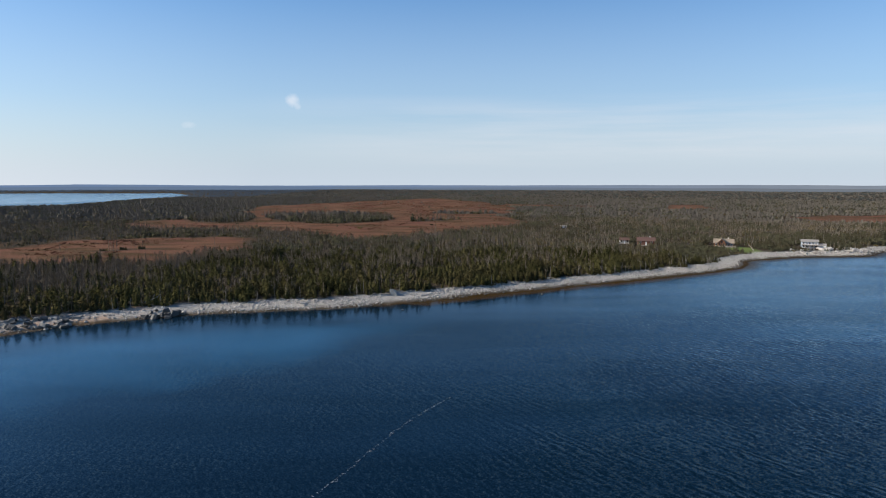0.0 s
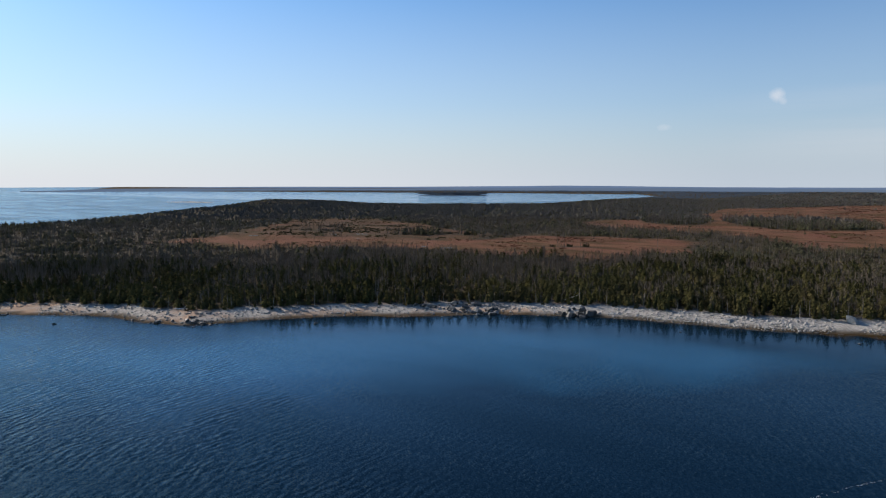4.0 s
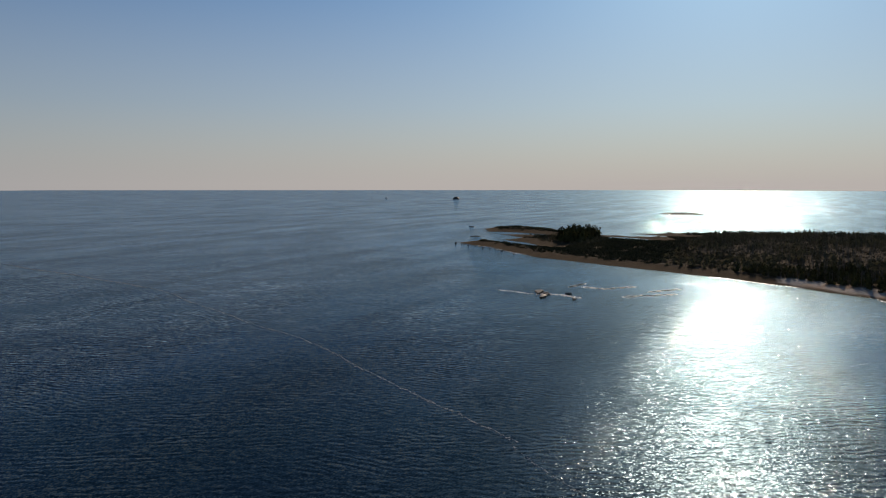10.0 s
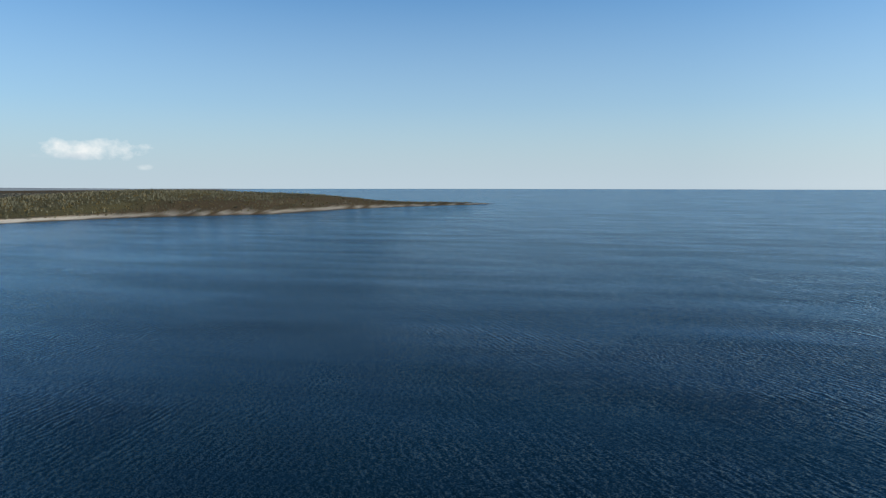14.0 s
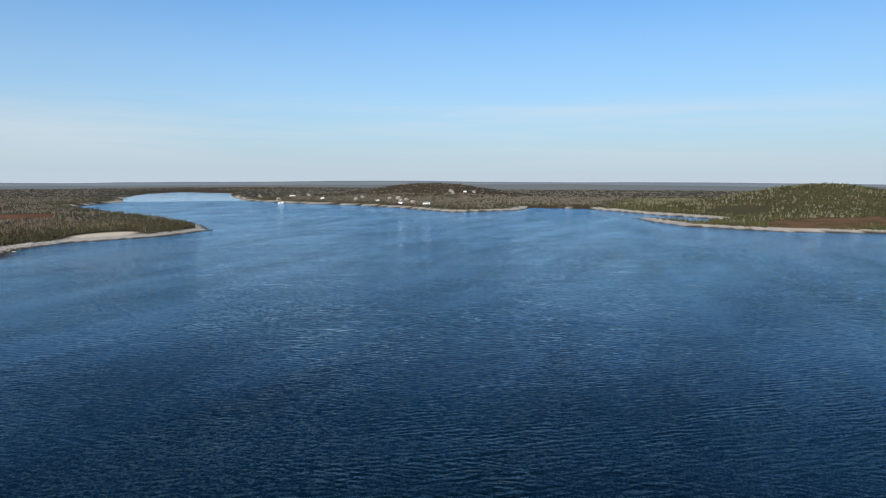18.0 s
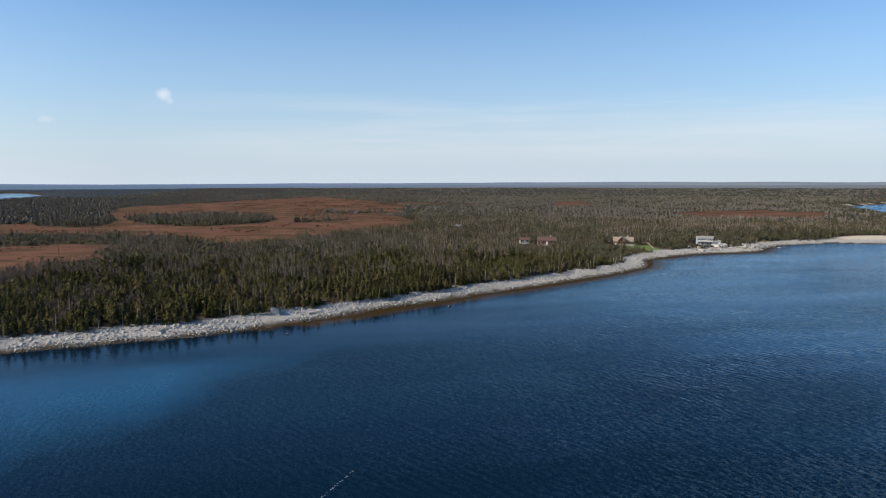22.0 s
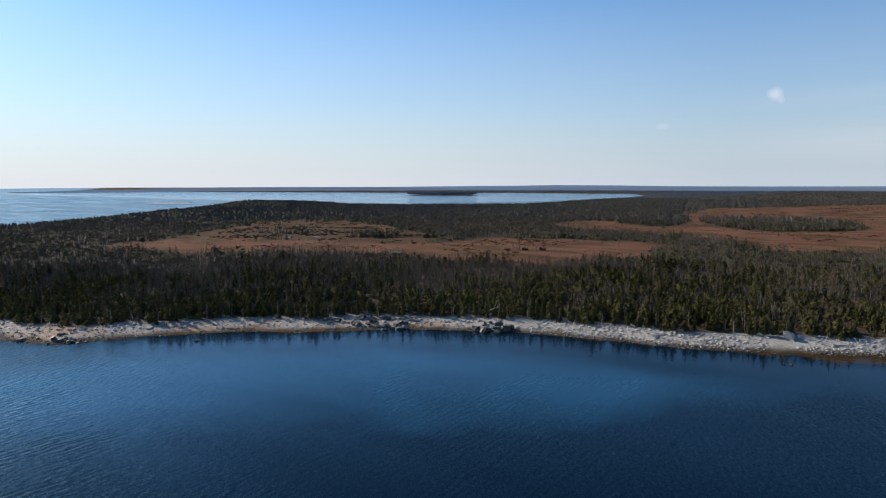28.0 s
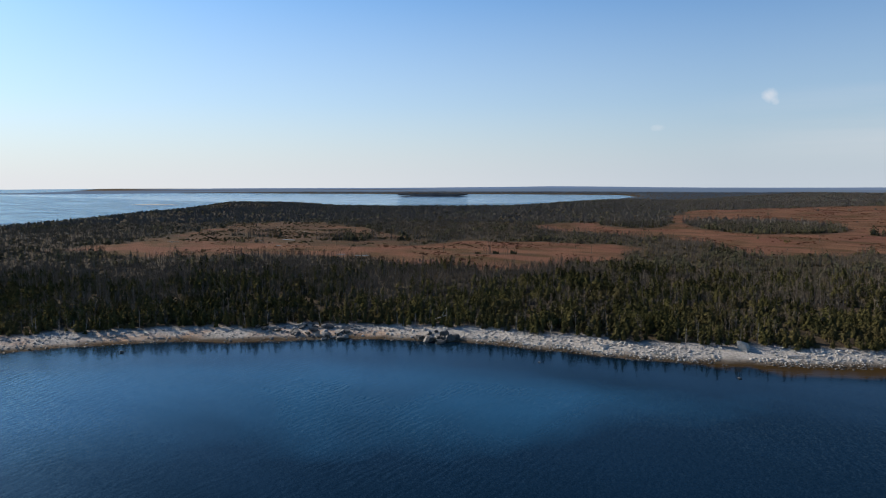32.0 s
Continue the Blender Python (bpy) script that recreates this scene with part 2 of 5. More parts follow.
# ---- materials ----
def mat_water():
    m = Mat("sea_water", 0.5, 0.0, 0.0)
    p = m.world_pos()
    big = m.noise(0.010, 3, 0.5, p, (1, 1, 1), 0.6)
    deep = m.mix(m.ramp(big, [(0.35, 0), (0.65, 1)]), (0.0006, 0.0035, 0.0062), (0.0008, 0.0062, 0.0115))
    shelf = m.attr("shelf")
    tide = m.math('ADD', shelf, m.math('MULTIPLY', m.math('SUBTRACT', m.noise(0.017, 4, 0.6, p, (1, 1, 1), 1.2), 0.5), 0.75), True)
    sand = m.mix(m.ramp(tide, [(0.40, 0), (0.95, 1)]), deep, (0.0075, 0.045, 0.086))
    weed = m.mix(m.ramp(m.math('ADD', m.attr("weed"), m.math('MULTIPLY', m.math('SUBTRACT', m.noise(0.12, 4, 0.65, p), 0.5), 1.0)), [(0.45, 0), (0.75, 1)]), sand, (0.036, 0.022, 0.008))
    m.colour(weed)
    wind = m.noise(0.018, 3, 0.5, p, (0.3, 1, 1, 20), 0.8)
    slick = m.noise(0.030, 4, 0.6, p, (0.28, 1, 1, -84), 1.6)
    breeze = m.math('MULTIPLY', m.ramp(wind, [(0.38, 0.5), (0.62, 1.0)]), m.math('SUBTRACT', 1.0, m.math('MAXIMUM', m.math('MULTIPLY', m.attr("lee"), 0.9), m.math('MULTIPLY', m.attr("calm"), 0.8))))
    breeze = m.math('MULTIPLY', breeze, m.ramp(slick, [(0.30, 0.55), (0.42, 1.0)]))

    def vec(op, u, v):
        w = m.n.new("ShaderNodeVectorMath")
        w.operation = op
        for sock, q in zip(w.inputs, (u, v)):
            if isinstance(q, tuple):
                sock.default_value = q
            else:
                m.l.new(q, sock)
        return w.outputs[0]

    def scaled(u, k):
        w = m.n.new("ShaderNodeVectorMath")
        w.operation = 'SCALE'
        m.l.new(u, w.inputs[0])
        if isinstance(k, (int, float)):
            w.inputs["Scale"].default_value = k
        else:
            m.l.new(k, w.inputs["Scale"])
        return w.outputs[0]

    def along(turn, stretch):
        """The plan turned so that crests run along its x axis, drawn out by stretch."""
        mp = m.n.new("ShaderNodeMapping")
        mp.vector_type = 'TEXTURE'
        mp.inputs["Scale"].default_value = (stretch, 1, 1)
        mp.inputs["Rotation"].default_value = (0, 0, radians(turn))
        m.l.new(p, mp.inputs[0])
        return mp.outputs[0]

    def train(scale, detail, steep, turn, stretch, skew=0.15):
        """Slope of one train of waves: steep across its crests, little along them."""
        t = m.n.new("ShaderNodeTexNoise")
        t.inputs["Scale"].default_value, t.inputs["Detail"].default_value = scale, detail
        t.inputs["Roughness"].default_value, t.inputs["Distortion"].default_value = 0.5, 0.3
        m.l.new(along(turn, stretch), t.inputs["Vector"])
        q = vec('SUBTRACT', t.outputs["Color"], (0.5, 0.5, 0.5))
        c, n = math.cos(radians(turn)), math.sin(radians(turn))
        sep = m.n.new("ShaderNodeSeparateXYZ")
        m.l.new(q, sep.inputs[0])
        comb = m.n.new("ShaderNodeCombineXYZ")
        u, v = m.math('MULTIPLY', sep.outputs[0], steep * skew), m.math('MULTIPLY', sep.outputs[1], steep)
        m.l.new(m.math('SUBTRACT', m.math('MULTIPLY', u, c), m.math('MULTIPLY', v, n)), comb.inputs[0])
        m.l.new(m.math('ADD', m.math('MULTIPLY', u, n), m.math('MULTIPLY', v, c)), comb.inputs[1])
        return comb.outputs[0]

    def crests(length, steep, turn, stretch, bend, seed):
        """Slope of a train of even waves with broken, wavering crests."""
        w = m.n.new("ShaderNodeTexWave")
        w.wave_type, w.bands_direction, w.wave_profile = 'BANDS', 'Y', 'SIN'
        w.inputs["Scale"].default_value, w.inputs["Distortion"].default_value = 0.314 / length, bend
        w.inputs["Detail"].default_value, w.inputs["Detail Scale"].default_value = 2.5, 1.8
        w.inputs["Phase Offset"].default_value = seed
        m.l.new(along(turn, stretch), w.inputs["Vector"])
        group = m.ramp(m.noise(0.16, 2, 0.5, along(turn + 8, 1.8)), [(0.36, 0.1), (0.62, 1.0)])
        h = m.math('MULTIPLY', m.math('MULTIPLY', m.math('SUBTRACT', w.outputs["Fac"], 0.5), steep), group)
        comb = m.n.new("ShaderNodeCombineXYZ")
        m.l.new(m.math('MULTIPLY', h, -math.sin(radians(turn))), comb.inputs[0])
        m.l.new(m.math('MULTIPLY', h, math.cos(radians(turn))), comb.inputs[1])
        return comb.outputs[0]

    # two crossing trains, taking turns from place to place, over a low swell, with fine ripple on top
    turnabout = m.ramp(m.noise(0.012, 2, 0.5, p), [(0.40, 0.35), (0.60, 1.0)])
    crossing = m.ramp(m.noise(0.014, 2, 0.5, p, (1, 1.3, 1, 40)), [(0.40, 0.3), (0.60, 1.0)])
    waves = vec('ADD', scaled(crests(1.7, 0.46, -57, 2.0, 7.0, 0.0), turnabout), scaled(crests(1.5, 0.40, -88, 2.0, 7.0, 40.0), crossing))
    waves = vec('ADD', waves, train(0.05, 3, 0.12, -60, 4.0))
    ripple = vec('ADD', train(1.7, 1, 0.9, -64, 1.9, 0.9), train(3.6, 0, 1.1, -30, 1.2, 1.0))

    def tilted(k, fine):
        w = scaled(vec('ADD', scaled(waves, k), scaled(ripple, fine)), breeze)
        return vec('NORMALIZE', vec('ADD', w, (0, 0, 1)), (0, 0, 0))

    def gloss(rough, n, tint):
        g = m.n.new("ShaderNodeBsdfGlossy")
        g.inputs["Roughness"].default_value = rough
        m.l.new(m.mix(m.math('MULTIPLY', m.math('SUBTRACT', m.attr("calm"), 0.4, True), 1.6), tint, (0.92, 0.97, 1.0)), g.inputs["Color"])
        m.l.new(n, g.inputs["Normal"])
        return g.outputs[0]
    gl = m.n.new("ShaderNodeMixShader")
    gl.inputs[0].default_value = 0.60
    m.l.new(gloss(0.24, tilted(WAVE, 0.45), (0.54, 0.84, 1.0)), gl.inputs[1])
    m.l.new(gloss(0.045, tilted(WAVE * 0.8, 0.80), (0.82, 0.92, 1.0)), gl.inputs[2])
    fr = m.n.new("ShaderNodeFresnel")
    fr.inputs["IOR"].default_value = 1.33
    m.l.new(tilted(WAVE, 0.25), fr.inputs["Normal"])
    mx = m.n.new("ShaderNodeMixShader")
    streak = m.noise(0.035, 4, 0.55, p, (0.22, 1, 1, 12), 0.4)
    still = m.math('ADD', m.math('MULTIPLY', m.attr("sound"), 0.26), m.math('MULTIPLY', m.attr("glassy"), 0.30))
    gain = m.math('ADD', m.math('ADD', m.ramp(streak, [(0.35, 0.56), (0.65, 0.76)]), still), m.math('MULTIPLY', m.math('SUBTRACT', m.attr("calm"), 0.5, True), 1.1))
    gain = m.math('MULTIPLY', gain, m.math('SUBTRACT', 1.0, m.math('MULTIPLY', m.attr("weed"), 0.65, True)))
    m.l.new(m.math('MULTIPLY', fr.outputs[0], gain), mx.inputs[0])
    m.l.new(m.b.outputs[0], mx.inputs[1])
    m.l.new(gl.outputs[0], mx.inputs[2])
    m.l.new(mx.outputs[0], m.n["Material Output"].inputs["Surface"])
    return m.m


def mat_ground():
    m = Mat("coastal_ground", 1.0, 0.0, 0.03)
    p = m.world_pos()
    n1, n2 = m.noise(0.03, 5, 0.6, p), m.noise(0.5, 4, 0.65, p)
    # Forest floor darkened in colour so gaps between trees read as shade.
    floor = m.mix(n2, (0.026, 0.021, 0.013), (0.075, 0.055, 0.035))
    floor = m.mix(m.ramp(n1, [(0.4, 0), (0.65, 1)]), floor, (0.048, 0.037, 0.022))
    bogc = m.mix(m.ramp(m.noise(0.02, 4, 0.6, p, (1, 0.6, 1)), [(0.35, 0), (0.65, 1)]), (0.118, 0.050, 0.033), (0.158, 0.078, 0.045))
    bogc = m.mix(m.ramp(n2, [(0.3, 0), (0.75, 0.6)]), bogc, (0.116, 0.060, 0.037))
    bogc = m.mix(m.ramp(m.noise(0.045, 5, 0.65, p, (0.5, 1, 1, 20)), [(0.44, 0), (0.60, 0.9)]), bogc, (0.062, 0.040, 0.018))
    c = m.mix(m.attr("bog"), floor, bogc)
    c = m.mix(m.attr("lawn"), c, (0.12, 0.15, 0.045))
    sandc = m.mix(n2, (0.38, 0.31, 0.22), (0.58, 0.50, 0.39))
    c = m.mix(m.attr("sand"), c, sandc)
    peb = m.noise(1.1, 5, 0.75, p)
    rockc = m.mix(m.ramp(peb, [(0.3, 0), (0.7, 1)]), (0.20, 0.18, 0.155), (0.46, 0.43, 0.375))
    rockc = m.mix(m.math('MULTIPLY', m.attr("ledge"), m.ramp(m.noise(0.06, 4, 0.6, p), [(0.46, 0), (0.60, 0.85)])), rockc, (0.36, 0.235, 0.15))
    c = m.mix(m.attr("beach"), c, rockc)
    # Wet weedy stone; also laid over the point as its backlit shade.
    wet = m.mix(n2, (0.028, 0.021, 0.013), (0.085, 0.058, 0.032))
    c = m.mix(m.attr("tidal_shade"), c, wet)
    m.colour(c)
    m.bump(m.math('ADD', peb, m.math('MULTIPLY', n2, 2.0)), 0.7, 0.35)
    return m.m


def mat_leaf(name, dark, mid, light, brown=0.55, soft=0.0):
    m = Mat(name, 1.0, 0.0, 0.0)
    m.canopy(soft)
    p = m.world_pos()
    a = m.mix(m.island(), dark, mid)
    b = m.mix(m.ramp(m.noise(0.34, 2, 0.5, p, (1, 1, 0.25)), [(0.36, 0), (0.64, 1)]), dark, light)
    c = m.mix(0.62, a, b)
    c = m.mix(m.ramp(m.noise(0.045, 3, 0.6, p), [(0.46, 0), (0.64, brown)]), c, (0.056, 0.041, 0.023))
    patch = m.ramp(m.noise(0.013, 3, 0.6, p), [(0.42, 0), (0.62, 1)])
    m.colour(m.mix(m.math('MULTIPLY', patch, 0.45), c, light))
    return m.m


def mat_twig(name, a, b, soft=0.0):
    m = Mat(name, 1.0, 0.0, 0.0)
    m.canopy(soft)
    p = m.world_pos()
    c = m.mix(m.noise(0.12, 2, 0.5, p), a, b)
    m.colour(m.mix(m.math('MULTIPLY', m.island(), 0.6), c, b))
    return m.m


def mat_rock(name, a, b, rough=0.85):
    m = Mat(name, rough, 0.0, 0.3)
    p = m.world_pos()
    n = m.noise(1.5, 5, 0.65, p)
    c = m.mix(m.ramp(n, [(0.3, 0), (0.7, 1)]), a, b)
    c = m.mix(m.math('MULTIPLY', m.island(), 0.45), c, a)
    c = m.mix(m.math('MULTIPLY', m.obj_random(), 0.35), c, b)
    m.colour(c).bump(m.noise(5, 4, 0.7, p), 0.5, 0.08)
    return m.m


def mat_plain(name, c, rough=0.6, var=0.25, scale=2.0, metal=0.0):
    m = Mat(name, rough, metal, 0.4)
    n = m.noise(scale, 4, 0.6)
    lo, hi = tuple(v * (1 - var) for v in c), tuple(min(1, v * (1 + var * 0.5)) for v in c)
    m.colour(m.mix(n, lo, hi)).bump(m.noise(scale * 8, 3), 0.15, 0.02)
    return m.m


WATER, GROUND = mat_water(), mat_ground()
SPRUCE = mat_leaf("spruce_needles", (0.014, 0.015, 0.006), (0.045, 0.043, 0.015), (0.092, 0.083, 0.031))
# Greyer, lighter spruce copy for the middle ring of woods.
SPRUCE_GREY = mat_leaf("mid_spruce_needles", (0.040, 0.040, 0.024), (0.064, 0.062, 0.035), (0.092, 0.086, 0.049), soft=0.45)
# Far woods: distance haze is mixed into these paler, bluer leaf colours.
FAR_WOOD = mat_leaf("hazed_wood", (0.050, 0.060, 0.055), (0.070, 0.080, 0.070), (0.085, 0.092, 0.080), 0.15, soft=0.7)
SPRUCE_HAZED = mat_leaf("hazed_spruce_needles", (0.048, 0.050, 0.033), (0.070, 0.070, 0.045), (0.094, 0.091, 0.058), soft=0.6)
ISLAND_WOOD = mat_leaf("blue_hazed_wood", (0.050, 0.070, 0.095), (0.060, 0.082, 0.108), (0.070, 0.090, 0.112), 0.0, soft=0.7)
RUST = mat_leaf("rust_heath", (0.060, 0.026, 0.016), (0.105, 0.045, 0.026), (0.135, 0.068, 0.038), soft=0.6)
SCRUB = mat_leaf("heath_scrub", (0.040, 0.036, 0.016), (0.085, 0.065, 0.032), (0.13, 0.10, 0.045), soft=0.5)
GREENWOOD = mat_leaf("young_conifers", (0.070, 0.075, 0.032), (0.098, 0.102, 0.042), (0.130, 0.130, 0.058), soft=0.6)
TWIG = mat_twig("bare_twigs", (0.050, 0.039, 0.029), (0.140, 0.114, 0.083), soft=0.3)
# Bare twigs of the far rings, their colour paled to stand for haze.
TWIG_FAR = mat_twig("hazed_bare_wood", (0.090, 0.080, 0.066), (0.132, 0.118, 0.096), soft=0.6)
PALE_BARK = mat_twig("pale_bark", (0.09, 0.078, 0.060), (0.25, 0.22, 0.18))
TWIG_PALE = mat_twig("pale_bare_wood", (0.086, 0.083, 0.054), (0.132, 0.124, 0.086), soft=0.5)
BARK = mat_twig("bark", (0.06, 0.05, 0.04), (0.13, 0.11, 0.09))
PALE_ROCK = mat_rock("pale_granite", (0.22, 0.20, 0.17), (0.52, 0.485, 0.43))
GREY_ROCK = mat_rock("grey_ledge_stone", (0.13, 0.12, 0.105), (0.34, 0.31, 0.27))
DARK_ROCK = mat_rock("dark_wet_rock", (0.030, 0.030, 0.028), (0.10, 0.095, 0.085), 0.6)


# ---- plan of the coast ----
MAINLAND = [
    (-454, -180), (-427, -142), (-382, -94), (-364, -50), (-348, -13), (-337, 15), (-320, 45), (-299, 74), (-271, 81),
    (-253, 86), (-251, 100), (-238, 106), (-215, 121), (-196, 125), (-182, 131), (-172, 149), (-150, 175), (-134, 189),
    (-119, 205), (-95, 219), (-70, 229), (-40, 236), (-17, 248), (10, 263), (43, 282), (81, 305), (128, 332), (156, 354),
    (173, 386), (211, 407), (255, 412), (293, 441), (343, 452), (371, 442), (412, 431), (481, 440), (530, 490)]
INLET = [
    (610, 600), (700, 780), (825, 1000), (1050, 1120), (1312, 1381), (1721, 1702), (2000, 1800), (1900, 1500), (1580, 1261),
    (1237, 968), (1107, 729), (1072, 591), (975, 452), (892, 356), (982, 284), (1092, 297), (1087, 194), (960, 110),
    (905, 62), (880, 25), (845, 6), (800, 14), (770, 32), (805, 62), (846, 84), (846, 97), (773, 82), (702, 40), (680, -2), (652, -47), (676, -126), (627, -245), (599, -389), (604, -490), (630, -581),
    (590, -680), (560, -752), (490, -810), (436, -862), (418, -960), (396, -1070), (300, -1255), (189, -1400)]
OUTER = [
    (290, -1390), (480, -1290), (640, -1310), (900, -1560), (2400, -4100), (2900, -5200), (5200, -5200), (5200, 5200), (-5200, 5200), (-5200, 2500),
    (-3000, 1290), (-2460, 1780), (-1760, 2060), (-1360, 2290), (-930, 2340), (-760, 2050), (-709, 1759), (-680, 1400), (-650, 1130),
    (-748, 1020), (-895, 960), (-1088, 1020), (-1220, 980), (-1160, 880), (-1040, 720), (-900, 560), (-800, 410), (-730, 300),
    (-690, 180), (-650, 80), (-620, -20), (-600, -120), (-642, -205), (-610, -232), (-560, -200), (-520, -150)]
COAST = np.array(MAINLAND + INLET + OUTER, float)
# pools behind the point: x, y, half length, half width, turn
POOLS = [(-590, -90, 46, 17, 76), (-560, -174, 44, 12, 74), (-474, -147, 32, 9, 52), (-545, -76, 26, 14, 60)]
BOG_SOUTH = [(-429, 252), (-440, 331), (-380, 352), (-314, 368), (-299, 380), (-264, 422), (-250, 468), (-170, 495), (-140, 484),
             (-122, 398), (-130, 372), (-156, 340), (-190, 336), (-220, 338), (-270, 330), (-342, 276), (-388, 256)]
HEATH = [(-456, 326), (-490, 405), (-555, 480), (-512, 547), (-434, 519), (-334, 471), (-265, 440), (-300, 370), (-380, 345)]
BOG_NORTH = [(-282, 591), (-293, 690), (-230, 720), (-241, 809), (-286, 1057), (-236, 1199), (-154, 1383), (-12, 1585), (84, 1300), (105, 1000),
             (88, 900), (66, 800), (92, 650), (45, 610), (2, 548), (-62, 485), (-112, 545), (-190, 590)]
BOG_STRIP = [(90, 1120), (245, 1070), (265, 1150), (110, 1210)]
BOG_EAST = [(398, 781), (566, 864), (587, 732), (495, 658), (418, 701)]
BOG_FAR = [(392, 1186), (440, 1190), (420, 1010), (330, 1000)]
BOG_BAR = [(665, -40), (760, -20), (830, -95), (885, -170), (721, -165), (680, -95)]
GROVES = [(-125, 750, 70, 108, 20), (-235, 725, 38, 75, 10), (-10, 700, 30, 16, 40), (30, 860, 40, 26, 10), (-190, 395, 24, 9, 35), (-330, 420, 40, 14, 30), (-420, 400, 30, 10, 20)]   # tree islands in the bogs
# hills: x, y, radius, height
HILLS = [(1150, -150, 190, 36), (1750, 720, 260, 34), (2600, 1900, 900, 12), (720, -1000, 380, 27), (480, -1130, 140, 6), (4500, -900, 1200, 16), (-780, 560, 120, 5), (-1030, 800, 120, 6)]


def lattice(x, y, seed=0):
    """Smooth value noise, 0 to 1, on arrays."""
    xi, yi = np.floor(x).astype(np.int64), np.floor(y).astype(np.int64)
    u, v = x - xi, y - yi
    u, v = u * u * (3 - 2 * u), v * v * (3 - 2 * v)

    def h(a, b):
        k = (a * 374761393 + b * 668265263 + seed * 974634777) & 0x7fffffff
        k = ((k ^ (k >> 13)) * 1274126177) & 0x7fffffff
        return ((k ^ (k >> 16)) & 0xffff) / 65535.0
    return (h(xi, yi) * (1 - u) + h(xi + 1, yi) * u) * (1 - v) + (h(xi, yi + 1) * (1 - u) + h(xi + 1, yi + 1) * u) * v


def fbm(x, y, seed=0, octaves=3):
    s, a, tot = 0.0, 1.0, 0.0
    for k in range(octaves):
        s, tot = s + a * lattice(x * 2 ** k, y * 2 ** k, seed + k), tot + a
        a *= 0.5
    return s / tot


def signed(poly, x, y):
    """Distance to a closed outline, positive inside."""
    poly = np.asarray(poly, float)
    d2, inside = np.full(x.shape, 1e18), np.zeros(x.shape, bool)
    for (ax, ay), (bx, by) in zip(poly, np.roll(poly, -1, 0)):
        ex, ey = bx - ax, by - ay
        t = np.clip(((x - ax) * ex + (y - ay) * ey) / (ex * ex + ey * ey), 0, 1)
        d2 = np.minimum(d2, (x - ax - t * ex) ** 2 + (y - ay - t * ey) ** 2)
        if ay != by:
            inside ^= ((ay > y) != (by > y)) & (x < ex * (y - ay) / ey + ax)
    return np.where(inside, 1, -1) * np.sqrt(d2)


def oval(x, y, cx, cy, a, b, turn):
    """Rough distance into an oval, positive inside."""
    c, s = math.cos(radians(turn)), math.sin(radians(turn))
    u, v = (x - cx) * c + (y - cy) * s, -(x - cx) * s + (y - cy) * c
    r = np.sqrt((u / a) ** 2 + (v / b) ** 2)
    return (1 - r) * min(a, b)


def coast(x, y):
    """Distance inland from the water's edge."""
    far = np.clip((np.hypot(x, y) - 400) / 800, 0, 1)
    sd = signed(COAST, x, y)
    sd = sd + (fbm(x / 14, y / 14, 3) - 0.5) * (5 + 14 * far) + (fbm(x / 70, y / 70, 5) - 0.5) * 16 * far
    for px, py, a, b, turn in POOLS:
        sd = np.minimum(sd, -oval(x, y, px, py, a, b, turn) + (fbm(x / 9, y / 9, 8) - 0.5) * 6)
    return sd


def boggy(x, y):
    n = (fbm(x / 30, y / 30, 21) - 0.5) * 60
    d = np.full(x.shape, -1e9)
    for poly in (BOG_SOUTH, BOG_NORTH, BOG_EAST, BOG_FAR, BOG_BAR, BOG_STRIP, HEATH):
        d = np.maximum(d, signed(poly, x, y))
    d = d + n * 0.6
    for gx, gy, a, b, turn in GROVES:
        d = np.minimum(d, -oval(x, y, gx, gy, a, b, turn) + n * 0.3)
    return d


def height(x, y, sd):
    """Lie of the land over the sea's level."""
    beach = np.interp(sd, [-60, -25, -6, 0, 10, 18, 60], [-6, -3.5, -0.7, 0, 1.9, 2.6, 3.6])
    inland = np.clip((sd - 25) / 120, 0, 1)
    z = beach + inland * (fbm(x / 90, y / 90, 11) - 0.4) * 3.0
    for hx, hy, r, top in HILLS:
        z = z + np.clip(sd / 60, 0, 1) * top * np.exp(-((x - hx) ** 2 + (y - hy) ** 2) / (r * r) * 1.6)
    far = np.clip((np.hypot(x, y) - 900) / 2500, 0, 1) * np.clip(sd / 150, 0, 1)
    z = z + far * (fbm(x / 420, y / 420, 13) * np.where(x < -600, 3, 5) - 2)
    return np.where(sd > 0, z * (1 - 0.85 * smooth(np.hypot(x, y), 2900, 3500)), z)


def smooth(x, lo, hi):
    t = np.clip((x - lo) / (hi - lo), 0, 1)
    return t * t * (3 - 2 * t)


def lines(lo, hi, step, end, grow=1.034, top=120):
    """Grid lines: even between lo and hi, then ever wider out to +-end."""
    out = list(np.arange(lo, hi + 0.1, step))
    for sign in (1, -1):
        v, s = (hi, step) if sign > 0 else (lo, step)
        while abs(v) < end:
            s = min(s * grow, top)
            v += sign * s
            out.append(v)
    return np.array(sorted(out))


